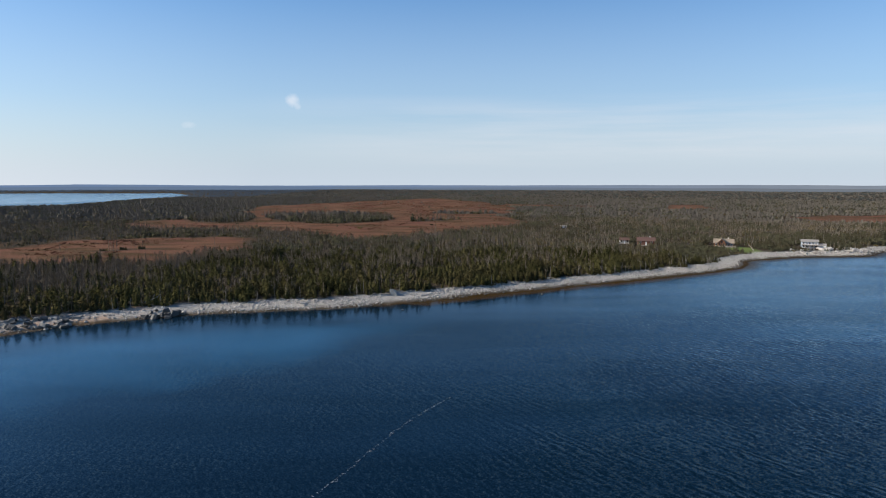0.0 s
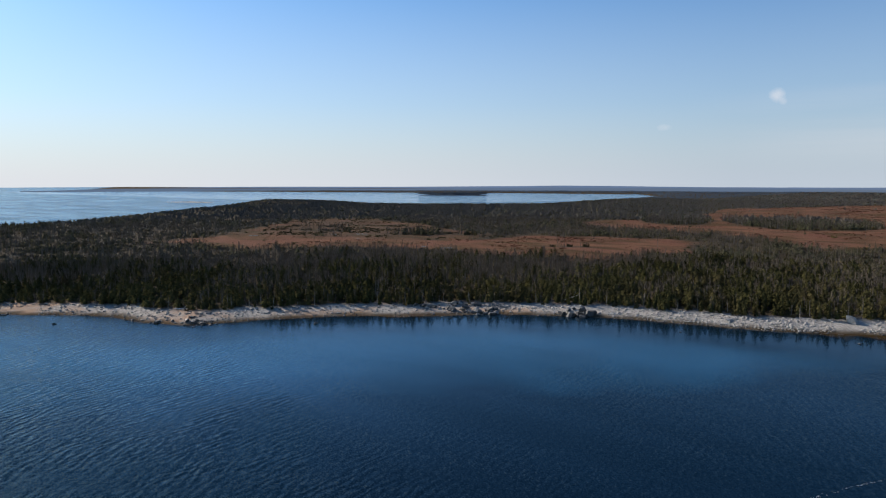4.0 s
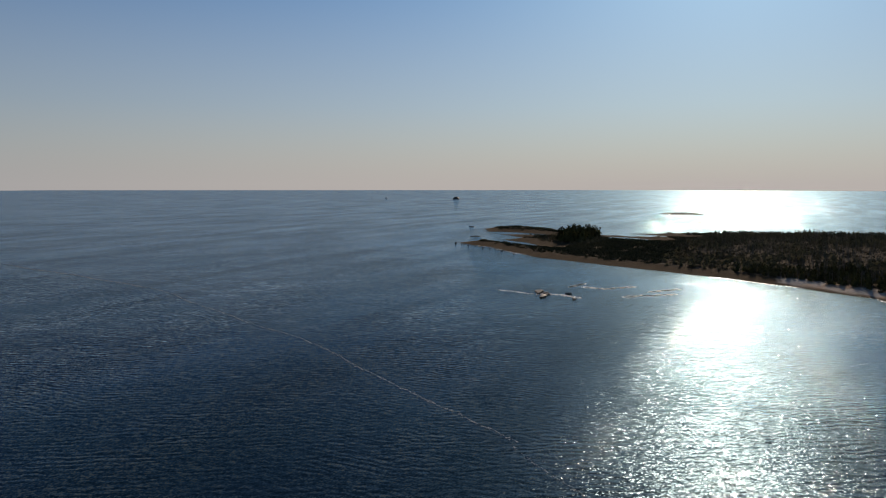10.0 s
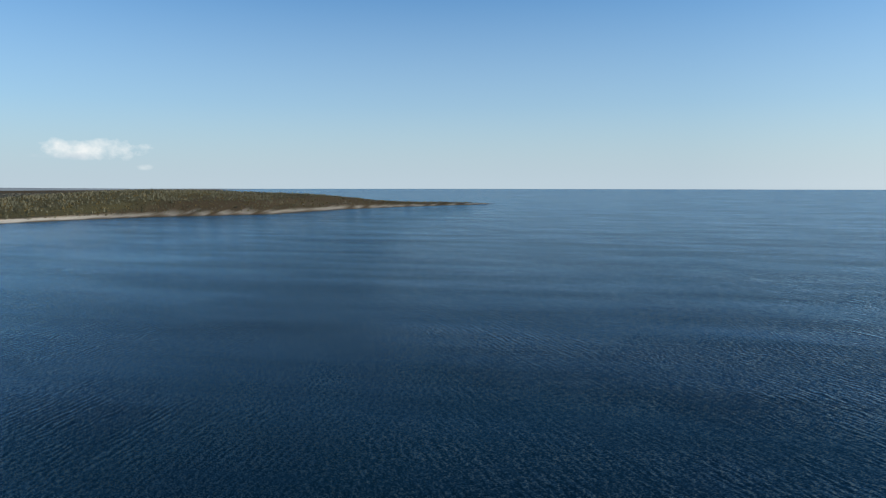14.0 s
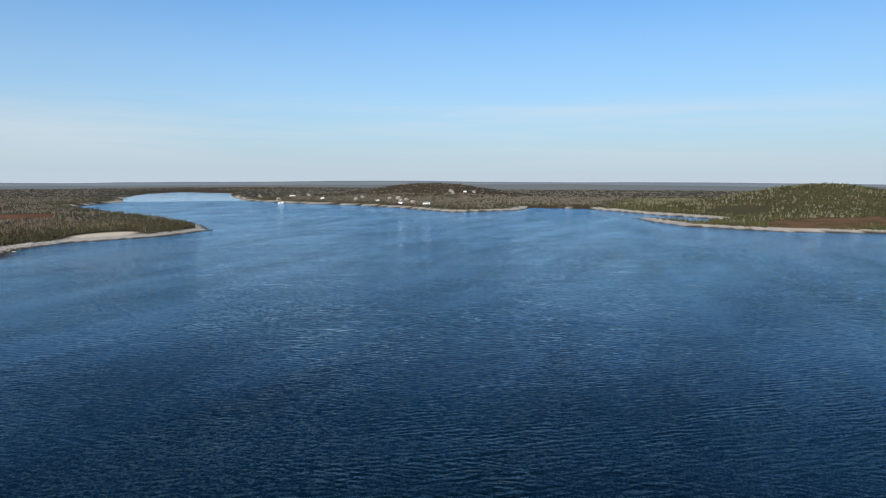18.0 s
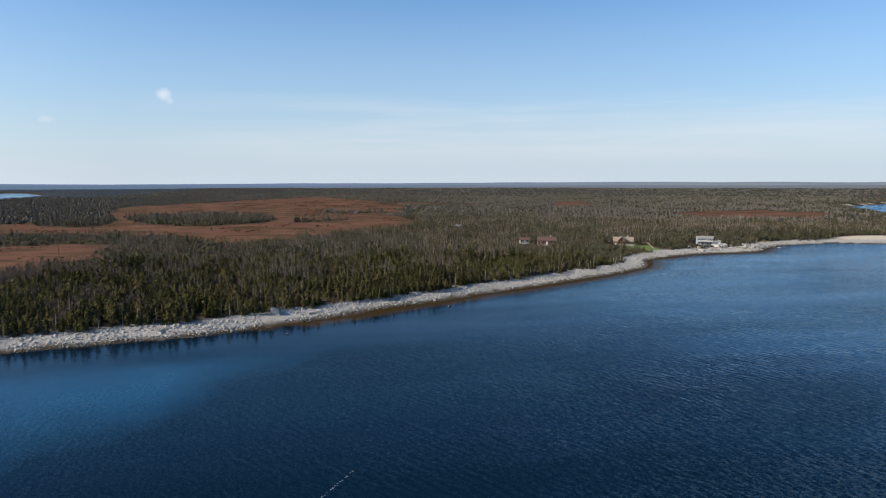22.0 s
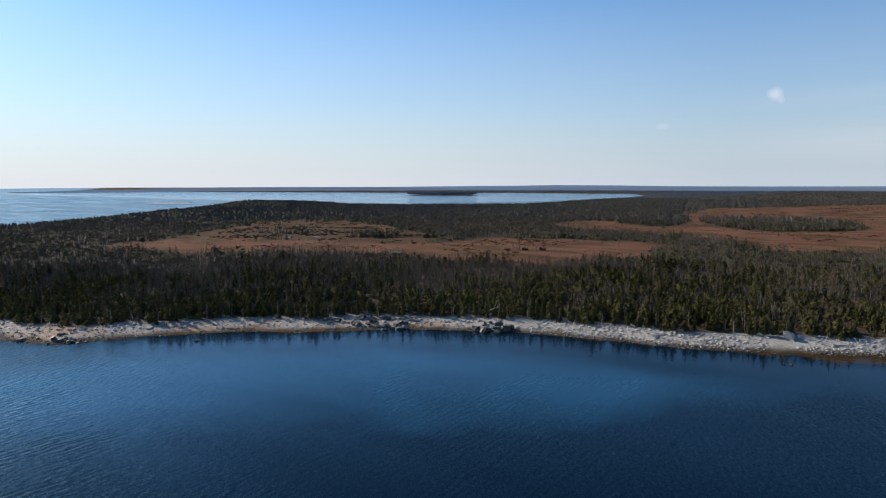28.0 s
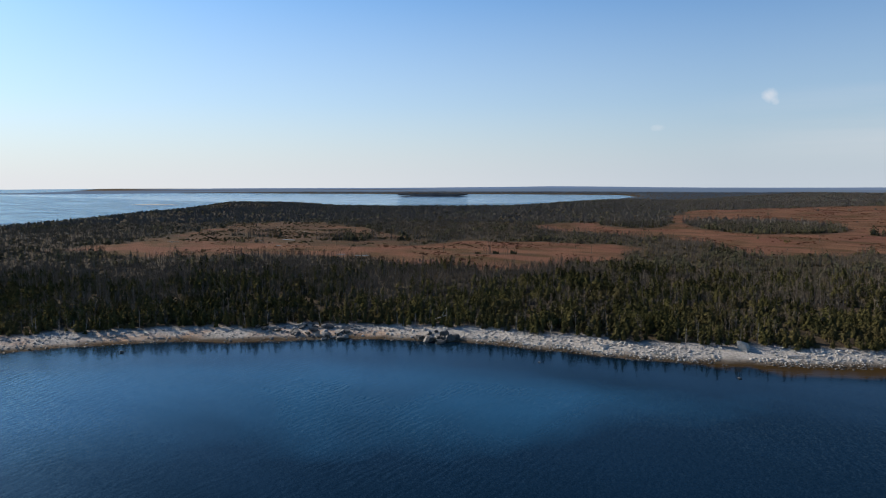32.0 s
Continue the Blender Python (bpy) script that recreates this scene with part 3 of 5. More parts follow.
def grid_mesh(name, xs, ys, z, attrs, mat, keep=None):
    X, Y = np.meshgrid(xs, ys)
    nx, ny = len(xs), len(ys)
    co = np.stack([X, Y, z], -1).reshape(-1, 3)
    i = np.arange(nx * ny).reshape(ny, nx)
    q = np.stack([i[:-1, :-1], i[:-1, 1:], i[1:, 1:], i[1:, :-1]], -1).reshape(-1, 4)
    if keep is not None:
        q = q[keep.reshape(-1)[q].any(1)]
    me = bpy.data.meshes.new(name)
    me.vertices.add(len(co))
    me.vertices.foreach_set("co", co.astype(np.float32).ravel())
    me.loops.add(q.size)
    me.loops.foreach_set("vertex_index", q.astype(np.int32).ravel())
    me.polygons.add(len(q))
    me.polygons.foreach_set("loop_start", np.arange(0, q.size, 4, dtype=np.int32))
    me.polygons.foreach_set("use_smooth", np.ones(len(q), bool))
    for key, v in attrs.items():
        me.attributes.new(key, 'FLOAT', 'POINT').data.foreach_set("value", v.astype(np.float32).ravel())
    me.update(calc_edges=True)
    me.materials.append(mat)
    return new(name, me)


# ---- ground and sea ----
EDGE = 4850.0
gx, gy = lines(-660, 540, 4.0, EDGE), lines(-248, 500, 4.0, EDGE)
GX, GY = np.meshgrid(gx, gy)
GSD = coast(GX, GY)
GZ = height(GX, GY, GSD)
BOG = smooth(boggy(GX, GY), -6, 6) * smooth(GSD, 10, 30) * (1 - 0.6 * smooth(signed(HEATH, GX, GY), -15, 25))
SANDY = smooth(24 - np.hypot((GX - 385) * 0.7, (GY - 460) * 1.5), 0, 8) + smooth(16 - np.hypot(GX + 262, GY - 92), 0, 8)
SANDY = (1 - smooth(np.hypot(GX, GY), 1700, 2200)) * np.clip(SANDY + smooth(GX, 580, 640) * (1 - smooth(GSD, 11, 20)) + smooth(-GX, 470, 500) * 0.1 * (1 - smooth(GSD, 6, 12)), 0, 1) * smooth(GSD, 0.5, 2)
LAWN = 0.12 * smooth(GX, 560, 620) * (1 - smooth(GY, 60, 200)) * (np.hypot(GX, GY) < 2200) * smooth(GSD, 18, 30) + smooth(13 - np.hypot((GX - 188) * 1.1, (GY - 423) * 0.75), 0, 2)
ground = grid_mesh("ground", gx, gy, GZ, {
    "bog": BOG, "sand": SANDY, "ledge": smooth(-GX, 88, 105), "lawn": LAWN,
    # At the point, less beach and a wider wet band paint backlit shade.
    "beach": (1 - 0.75 * smooth(-GX, 320, 345) * (GY < 20) * (GX > -800)) * (1 - 0.55 * smooth(-GY, 560, 760)) * (1 - smooth(np.hypot(GX, GY), 1500, 2000)) * (GZ < 14) * smooth(GSD, 0.5, 2.5) * (1 - smooth(GSD + (fbm(GX / 6, GY / 6, 31) - 0.5) * 6, 10, 14)),
    "tidal_shade": (1 - smooth(np.hypot(GX, GY), 1500, 2000)) * (1 - smooth(GSD - 10 * smooth(-GX, 300, 345) * (GY < 40) * (GX > -800), 0.8, 3.0))}, GROUND, keep=GSD > -70)
tagged(ground, "low coastal land with spruce floor, red bog and pale stony shore", "ground", kind="structure")
CALM = np.clip(0.66 * smooth(GY * 0.5 - GX, 1250, 1500) * smooth(GY, 850, 1050) * smooth(GX, -3600, -2600) + smooth(GX + GY, 1950, 2300) * smooth(GX, 500, 700), 0, 1)
water = grid_mesh("water", gx, gy, np.zeros_like(GZ), {
    "shelf": np.clip(smooth(GSD - 45 * smooth(GX, -60, 10) * (1 - smooth(GX, 120, 200)), -125, -45) * (1 - smooth(GSD, -40, -5)) * 0.85 * (1 - 0.25 * smooth(GX, -40, 10)), 0, 1),
    "sound": np.clip(smooth(GX + 0.2 * GY, 20, 220) * smooth(GY, -800, -250), 0, 1), "weed": smooth(GSD, -16, -3) * 1.15 * smooth(GX, -40, 10) * (1 - smooth(GX, 260, 330)) + smooth(GSD, -4, 0) * 0.75,
    "calm": CALM, "glassy": smooth(-GX, 30, 140) * smooth(GX, -330, -260) * smooth(GY, 40, 120) * smooth(GSD, -160, -90), "lee": np.clip(0.75 * smooth(GSD, -190, -80) * (1 - smooth(GX, 120, 320)) + 0.25 * smooth(GSD, -55, -8) * (1 - smooth(GX, 10, 60)), 0, 1) * smooth(GY + 0.3 * GX, 50, 110) * smooth(GX, -380, -290)}, WATER, keep=GSD < 30)
tagged(water, "deep blue rippled sea with sun glitter", "sea", kind="structure")


# ---- joined scatter ----
def joined(name, templates, pos, size, turn, pick, mats):
    """One mesh out of many copies of small templates: (vertices, faces of 3, material index)."""
    V, F, M, base = [], [], [], 0
    for k, (tv, tf, tm) in enumerate(templates):
        sel = pick == k
        n = int(sel.sum())
        if not n:
            continue
        c, s = np.cos(turn[sel]), np.sin(turn[sel])
        sz = size[sel]
        x, y, z = tv[:, 0][None], tv[:, 1][None], tv[:, 2][None]
        v = np.stack([(x * c[:, None] - y * s[:, None]) * sz[:, 0:1], (x * s[:, None] + y * c[:, None]) * sz[:, 0:1], z * sz[:, 1:2] + 0 * x], -1) + pos[sel][:, None, :]
        V.append(v.reshape(-1, 3))
        F.append((tf[None] + (np.arange(n) * len(tv))[:, None, None] + base).reshape(-1, 3))
        M.append(np.tile(tm, n))
        base += n * len(tv)
    V, F, M = np.concatenate(V), np.concatenate(F), np.concatenate(M)
    me = bpy.data.meshes.new(name)
    me.vertices.add(len(V))
    me.vertices.foreach_set("co", V.astype(np.float32).ravel())
    me.loops.add(F.size)
    me.loops.foreach_set("vertex_index", F.astype(np.int32).ravel())
    me.polygons.add(len(F))
    me.polygons.foreach_set("loop_start", np.arange(0, F.size, 3, dtype=np.int32))
    me.polygons.foreach_set("material_index", M.astype(np.int32))
    me.update(calc_edges=True)
    for mat in mats:
        me.materials.append(mat)
    return new(name, me)


def template(verts, faces, mats):
    return np.array(verts, float), np.array(faces, int), np.array(mats, int)


def spruce(rng, tufts, sides=5, trunk=True):
    """A spruce one unit high and one unit wide: a dark tapered heart set about with drooping tufts of boughs. Materials: 0 needles, 1 bark."""
    V, F, M = [], [], []
    if trunk:
        for k in range(3):
            a = k * 2.094
            V.append((0.045 * math.cos(a), 0.045 * math.sin(a), -0.06))
        V.append((0, 0, 0.7))
        F += [(0, 1, 3), (1, 2, 3), (2, 0, 3)]
        M += [1, 1, 1]
    low, belly = rng.uniform(0.03, 0.14), rng.uniform(0.15, 0.4)

    def reach(z):
        u = (z - low) / (1 - low)
        return 0.5 * min(1.0, 0.6 + u / belly * 0.4) * max(0.06, 1 - u ** 2.1)
    i = len(V)
    V.append((rng.uniform(-0.05, 0.05), rng.uniform(-0.05, 0.05), 0.74))
    for j in range(sides):
        a = j * 2 * math.pi / sides + rng.uniform(-0.3, 0.3)
        r = 0.27 * rng.uniform(0.7, 1.3)
        V.append((r * math.cos(a), r * math.sin(a), low))
    for j in range(sides):
        F.append((i, i + 1 + j, i + 1 + (j + 1) % sides))
        M.append(0)
    for k in range(tufts):
        z = low + (1 - low) * (1 - rng.uniform(0.0, 1.0) ** 0.75) * 0.95 + 0.02
        r = reach(z) * rng.uniform(0.5, 1.2)
        a = rng.uniform(0, 6.28)
        w = (0.125 if tufts > 40 else 0.20) * (1.15 - 0.65 * z) * rng.uniform(0.7, 1.3)
        x, y = r * math.cos(a), r * math.sin(a)
        tx, ty = -math.sin(a), math.cos(a)
        i = len(V)
        q, up = rng.uniform(0.5, 1.0), rng.uniform(0.03, 0.12)
        V.append((x * 0.35 + tx * w * 0.2, y * 0.35 + ty * w * 0.2, z + up))
        V.append((x + tx * w * q, y + ty * w * q, z - rng.uniform(0.0, 0.08)))
        V.append((x * 1.08 - tx * w, y * 1.08 - ty * w, z - rng.uniform(0.0, 0.08)))
        F.append((i, i + 1, i + 2))
        M.append(0)
    return template(V, F, M)


def bare_tree(rng, limbs, twigs):
    """A leafless tree one unit high: a thin leaning trunk, limbs and slivers of twigs. Materials: 0 twigs, 1 bark."""
    V, F, M = [], [], []

    def sliver(a, b, w, mat):
        i = len(V)
        d = Vector(b) - Vector(a)
        s = d.cross(Vector((rng.uniform(-1, 1), rng.uniform(-1, 1), 0.2)))
        s = s.normalized() * w if s.length > 1e-6 else Vector((w, 0, 0))
        V.extend([tuple(Vector(a) - s), tuple(Vector(a) + s), tuple(b)])
        F.append((i, i + 1, i + 2))
        M.append(mat)
    top = (rng.uniform(-0.08, 0.08), rng.uniform(-0.08, 0.08), rng.uniform(0.85, 1.0))
    for k in range(2):
        sliver((0, 0, -0.05), top, 0.026, 1)
    for k in range(limbs):
        f = rng.uniform(0.25, 0.85)
        a = rng.uniform(0, 6.28)
        p = (top[0] * f, top[1] * f, top[2] * f)
        r, up = rng.uniform(0.15, 0.38) * (1.15 - f), rng.uniform(0.12, 0.3)
        q = (p[0] + r * math.cos(a), p[1] + r * math.sin(a), min(1.0, p[2] + up))
        sliver(p, q, 0.012, 0)
        for j in range(twigs):
            g = rng.uniform(0.35, 1.0)
            s = tuple(p[c] + (q[c] - p[c]) * g for c in range(3))
            e = (s[0] + rng.uniform(-0.13, 0.13), s[1] + rng.uniform(-0.13, 0.13), s[2] + rng.uniform(0.02, 0.16))
            sliver(s, e, 0.014, 0)
    return template(V, F, M)


def bush(rng, blades):
    """A low ragged bush, one unit wide and high, of leaning leaf-like blades."""
    V, F, M = [], [], []
    for k in range(blades):
        a, r = rng.uniform(0, 6.28), rng.uniform(0.0, 0.35)
        x, y = r * math.cos(a), r * math.sin(a)
        w = rng.uniform(0.12, 0.24)
        b = rng.uniform(0, 6.28)
        i = len(V)
        V.extend([(x - w * math.cos(b), y - w * math.sin(b), -0.05), (x + w * math.cos(b), y + w * math.sin(b), -0.05),
                  (x * 1.5 + rng.uniform(-0.1, 0.1), y * 1.5 + rng.uniform(-0.1, 0.1), rng.uniform(0.6, 1.0))])
        F.append((i, i + 1, i + 2))
        M.append(0)
    return template(V, F, M)


def stone(rng, squash=0.65):
    """An angular boulder about one unit across."""
    bm = bmesh.new()
    bmesh.ops.create_icosphere(bm, subdivisions=1, radius=0.5)
    for v in bm.verts:
        v.co *= rng.uniform(0.72, 1.15)
        v.co.z *= squash
    V = [tuple(v.co) for v in bm.verts]
    bm.verts.index_update()
    F = [tuple(v.index for v in f.verts) for f in bm.faces]
    bm.free()
    return template(V, F, [0] * len(F))


rng = np.random.default_rng(7)


def jitter_points(x0, x1, y0, y1, step):
    xs, ys = np.arange(x0, x1, step), np.arange(y0, y1, step)
    X, Y = np.meshgrid(xs, ys)
    X = X + rng.uniform(-0.5, 0.5, X.shape) * step
    Y = Y + rng.uniform(-0.5, 0.5, Y.shape) * step
    return X.ravel(), Y.ravel()


def open_ground(x, y):
    """Where no tree stands: lawns, lots, clearings, the sand pit."""
    o = (np.hypot((x - 186) * 0.9, (y - 438)) < 13) | (np.hypot((x - 190) * 1.1, (y - 420) * 0.8) < 14) | (np.hypot(x - 238, y - 434) < 14) | (np.hypot(x - 134, y - 436) < 7)
    o |= np.hypot((x - 385) * 0.7, (y - 460) * 1.5) < 24
    o |= np.hypot(x + 2, y - 326) < 7
    for px, py, a in ((-360, 385, 14), (-372, 368, 10), (-330, 352, 9), (-420, 330, 12)):
        o |= np.hypot(x - px, y - py) < a
    o |= (np.hypot((x - 950), (y + 20) * 1.5) < 60)
    return o


HUB = (0.0, 45.0)


def forest_points(x0, x1, y0, y1, step, r0, r1):
    x, y = jitter_points(x0, x1, y0, y1, step)
    r = np.hypot(x - HUB[0], y - HUB[1])
    k = (r >= r0) & (r < r1)
    return wooded(x[k], y[k])


def forest_rings(r0, r1, side, deep):
    """Far woods stand in rings, closer side by side than one behind another."""
    x, y = [], []
    for r in np.arange(r0, r1, deep):
        n = int(2 * math.pi * r / side)
        a = rng.uniform(0, 6.28) + np.arange(n) * 2 * math.pi / n + rng.uniform(-0.5, 0.5, n) * side / r
        q = r + rng.uniform(0, deep, n)
        x.append(HUB[0] + q * np.cos(a))
        y.append(HUB[1] + q * np.sin(a))
    return wooded(np.concatenate(x), np.concatenate(y))


def wooded(x, y):
    sd = coast(x, y)
    edge = 10 + (fbm(x / 8, y / 8, 41) - 0.5) * 7
    k = (sd > edge) & ~open_ground(x, y)
    x, y, sd = x[k], y[k], sd[k]
    b = boggy(x, y)
    gap = fbm(x / 12, y / 12, 91) < 0.31
    k = ((b < -2) & ~(gap & (rng.uniform(0, 1, len(x)) < 0.7))) | (rng.uniform(0, 1, len(x)) < 0.006)
    x, y, sd = x[k], y[k], sd[k]
    return x, y, height(x, y, sd), sd


# headland and cape carry scrub; the woods mix spruce with bare hardwood in drifts
def species(x, y, sd):
    """0 spruce, 1 bare tree, 2 scrub, 3 young green conifers of the east shore."""
    n = fbm(x / 22, y / 22, 51, 4) + rng.uniform(-0.24, 0.24, len(x)) + np.clip((sd - 50) / 420, 0, 0.17) + np.where(x < -120, 0.15, 0) + np.where((x > 200) & (x < 430), 0.10, 0) - np.where((x > 450) & (y < 200), 0.10, 0) - 0.25 * np.exp(-((x - 1150) ** 2 + (y + 150) ** 2) / 60000.0)
    s = np.where(n > 0.55, 1, 0)
    s = np.where((rng.uniform(0, 1, len(x)) < 0.14), 2, s)
    s = np.where((sd < 40) & (s == 1) & (rng.uniform(0, 1, len(x)) < 0.6), 0, s)
    point = (y < -20) & (x < -330) & (np.hypot(x + 480, y + 105) > 28)
    cape = (y < -650) & (rng.uniform(0, 1, len(x)) < np.where(x < 420, 0.5, 0.2))
    s = np.where(point | cape, 2, s)
    s = np.where((s == 0) & (x > 600) & (y < 160) & (y > -560), 3, s)
    return s


def plant(name, label, pts, kinds, tall, wide, templates, mats, which):
    x, y, z, sd = pts
    k = np.isin(kinds, which)
    if not k.any():
        return
    n = int(k.sum())
    h = tall * rng.uniform(0.4, 1.25, n) * (0.5 + 1.0 * fbm(x[k] / 14, y[k] / 14, 61))
    h = h * np.clip(0.6 + sd[k] / 60, 0.6, 1)
    for gx_, gy_, ga, gb, turn in GROVES:
        h = h * np.where(oval(x[k], y[k], gx_, gy_, ga + 8, gb + 8, turn) > 0, 1.6, 1.0)
    w = wide * rng.uniform(0.7, 1.45, n) * (0.55 + 0.45 * h / tall)
    ob = joined(name, templates, np.stack([x[k], y[k], z[k]], -1), np.stack([w, h], -1), rng.uniform(0, 6.28, n), rng.integers(0, len(templates), n), mats)
    tagged(ob, label, "trees", kind="stuff")


r3 = np.random.default_rng(3)
SPRUCE_NEAR = [spruce(r3, 66) for _ in range(12)]
SPRUCE_MID = [spruce(r3, 22, 4, False) for _ in range(9)]
SPRUCE_FAR = [spruce(r3, 9, 3, False) for _ in range(6)]
BARE_NEAR = [bare_tree(r3, 8, 4) for _ in range(7)]
BARE_MID = [bare_tree(r3, 5, 2) for _ in range(6)]
BUSH = [bush(r3, 9) for _ in range(4)]
BUSH_FAR = [bush(r3, 5) for _ in range(3)]
# ---- parts ----
def part(name, bm, material, parent, label=""):
    """Links a bmesh as one mesh under a thing or a part."""
    me = bpy.data.meshes.new(name)
    bm.to_mesh(me)
    bm.free()
    me.materials.append(material)
    ob = new(name, me)
    ob.parent = parent
    return tagged(ob, label)


def box(bm, x, y, z, sx, sy, sz, turn=0.0, tilt=0.0):
    """A box with its middle at x, y and its foot at z."""
    m = Matrix.Translation((x, y, z + sz / 2)) @ Matrix.Rotation(turn, 4, 'Z') @ Matrix.Rotation(tilt, 4, 'Y') @ Matrix.Diagonal((sx, sy, sz, 1))
    bmesh.ops.create_cube(bm, size=1.0, matrix=m)
    return bm


def cube(*args, **kw):
    return box(bmesh.new(), *args, **kw)


def gable_walls(w, d, h, rise, z=0.0):
    """Closed walls w along x and d along y with gables at both ends of x."""
    bm = bmesh.new()
    r = []
    for x in (-w / 2, w / 2):
        r.append([bm.verts.new(v) for v in ((x, -d / 2, z), (x, d / 2, z), (x, d / 2, z + h), (x, 0, z + h + rise), (x, -d / 2, z + h))])
    a, b = r
    bm.faces.new(a)
    bm.faces.new(b[::-1])
    for i in range(5):
        bm.faces.new((a[i], b[i], b[(i + 1) % 5], a[(i + 1) % 5]))
    bmesh.ops.recalc_face_normals(bm, faces=bm.faces)
    return bm


def gable_roof(w, d, h, rise, over=0.5, thick=0.18, z=0.0):
    """Two thick slopes that meet in a ridge along x."""
    bm = bmesh.new()
    run, slope = d / 2 + over, rise / (d / 2)
    top = z + h + rise + 0.06
    for side in (1, -1):
        pts = [(0, top), (side * run, top - run * slope), (side * run, top - run * slope + thick), (0, top + thick)]
        ends = [[bm.verts.new((x, y, q)) for y, q in pts] for x in (-w / 2 - over, w / 2 + over)]
        bm.faces.new(ends[0])
        bm.faces.new(ends[1][::-1])
        for i in range(4):
            bm.faces.new((ends[0][i], ends[1][i], ends[1][(i + 1) % 4], ends[0][(i + 1) % 4]))
    bmesh.ops.recalc_face_normals(bm, faces=bm.faces)
    return bm


LOG = mat_plain("brown_logs", (0.20, 0.085, 0.04), 0.7, 0.35, 1.5)
REDWOOD = mat_plain("red_boards", (0.17, 0.055, 0.032), 0.75, 0.3, 1.5)
TAN_ROOF = mat_plain("tan_shingles", (0.25, 0.20, 0.145), 0.9, 0.25, 1.2)
GREY_ROOF = mat_plain("grey_shingles", (0.26, 0.24, 0.21), 0.9, 0.25, 1.2)
DARK_ROOF = mat_plain("dark_shingles", (0.13, 0.12, 0.115), 0.9, 0.25, 1.2)
RED_ROOF = mat_plain("rust_red_roofing", (0.105, 0.056, 0.042), 0.8, 0.25, 1.2)
WHITE = mat_plain("white_paint", (0.78, 0.78, 0.76), 0.6, 0.1, 1.0)
BLUE_GREY = mat_plain("blue_grey_siding", (0.27, 0.31, 0.36), 0.7, 0.15, 1.0)
CREAM = mat_plain("cream_siding", (0.20, 0.18, 0.15), 0.7, 0.15, 1.0)
DECKING = mat_plain("weathered_decking", (0.36, 0.31, 0.26), 0.85, 0.25, 2.0)
DRIFT = mat_plain("bleached_driftwood", (0.46, 0.42, 0.37), 0.9, 0.3, 2.0)
CONCRETE = mat_plain("pale_foundation", (0.45, 0.43, 0.40), 0.9, 0.2, 1.0)
DEADWOOD = mat_plain("grey_dead_wood", (0.22, 0.195, 0.165), 0.95, 0.3, 2.0)
PANE = Mat("window_glass", 0.06, 0.0, 0.5).colour((0.02, 0.025, 0.03)).m
WAKE = mat_plain("thin_foam", (0.17, 0.20, 0.22), 0.9, 0.2, 0.5)
FOAM = mat_plain("sea_foam", (0.80, 0.81, 0.82), 0.35, 0.1, 0.5)


def land_at(x, y):
    a, b = np.array([float(x)]), np.array([float(y)])
    return float(height(a, b, coast(a, b))[0])


def window(parent, x, y, z, w, h, axis, frame_mat=None):
    """A window on a wall that faces axis ('x', '-x', 'y', '-y'): a frame round a pane."""
    frame_mat = frame_mat or WHITE
    s = -1 if axis[0] == '-' else 1
    along = (lambda a, o: (x + a, y + s * o)) if axis[-1] == 'y' else (lambda a, o: (x + s * o, y + a))
    size = (lambda a, t: (a, t)) if axis[-1] == 'y' else (lambda a, t: (t, a))
    bm = bmesh.new()
    for a, ww, zz, hh in ((-w / 2, 0.12, z, h), (w / 2, 0.12, z, h), (0, w + 0.24, z - 0.12, 0.12), (0, w + 0.24, z + h, 0.12)):
        px, py = along(a, 0.05)
        sx, sy = size(ww, 0.12)
        box(bm, px, py, zz, sx, sy, hh)
    f = part("window", bm, frame_mat, parent)
    px, py = along(0, 0.02)
    sx, sy = size(w - 0.08, 0.06)
    part("pane", cube(px, py, z, sx, sy, h), PANE, f)


def door(parent, x, y, z, w, h, axis, mat):
    s = -1 if axis[0] == '-' else 1
    if axis[-1] == 'y':
        d = part("door", cube(x, y + s * 0.04, z, w, 0.09, h), mat, parent)
        part("door_handle", cube(x + w * 0.38, y + s * 0.12, z + h * 0.48, 0.12, 0.06, 0.06), DARK_ROOF, d)
    else:
        d = part("door", cube(x + s * 0.04, y, z, 0.09, w, h), mat, parent)
        part("door_handle", cube(x + s * 0.12, y + w * 0.38, z + h * 0.48, 0.06, 0.12, 0.06), DARK_ROOF, d)


def deck(parent, x, y, z, w, d, drop, n):
    """A deck with joist skirt, posts and a handrail along its front (-y)."""
    part("deck", cube(x, y, z - 0.2, w, d, 0.2), DECKING, parent)
    for i in range(n):
        px = x - w / 2 + 0.15 + i * (w - 0.3) / (n - 1)
        part("deck_post", cube(px, y - d / 2 + 0.15, z - drop, 0.22, 0.22, drop - 0.2), DECKING, parent)
        part("rail_post", cube(px, y - d / 2 + 0.1, z, 0.12, 0.12, 1.0), DECKING, parent)
    for q in (0.5, 0.95):
        part("rail", cube(x, y - d / 2 + 0.1, z + q, w, 0.1, 0.1), DECKING, parent)


def base(name, label, category, x, y, turn, group="", z=None):
    e = new(name)
    e.matrix_world = pose(x, y, land_at(x, y) if z is None else z, 0, 0, turn)
    return tagged(e, label, category, group)


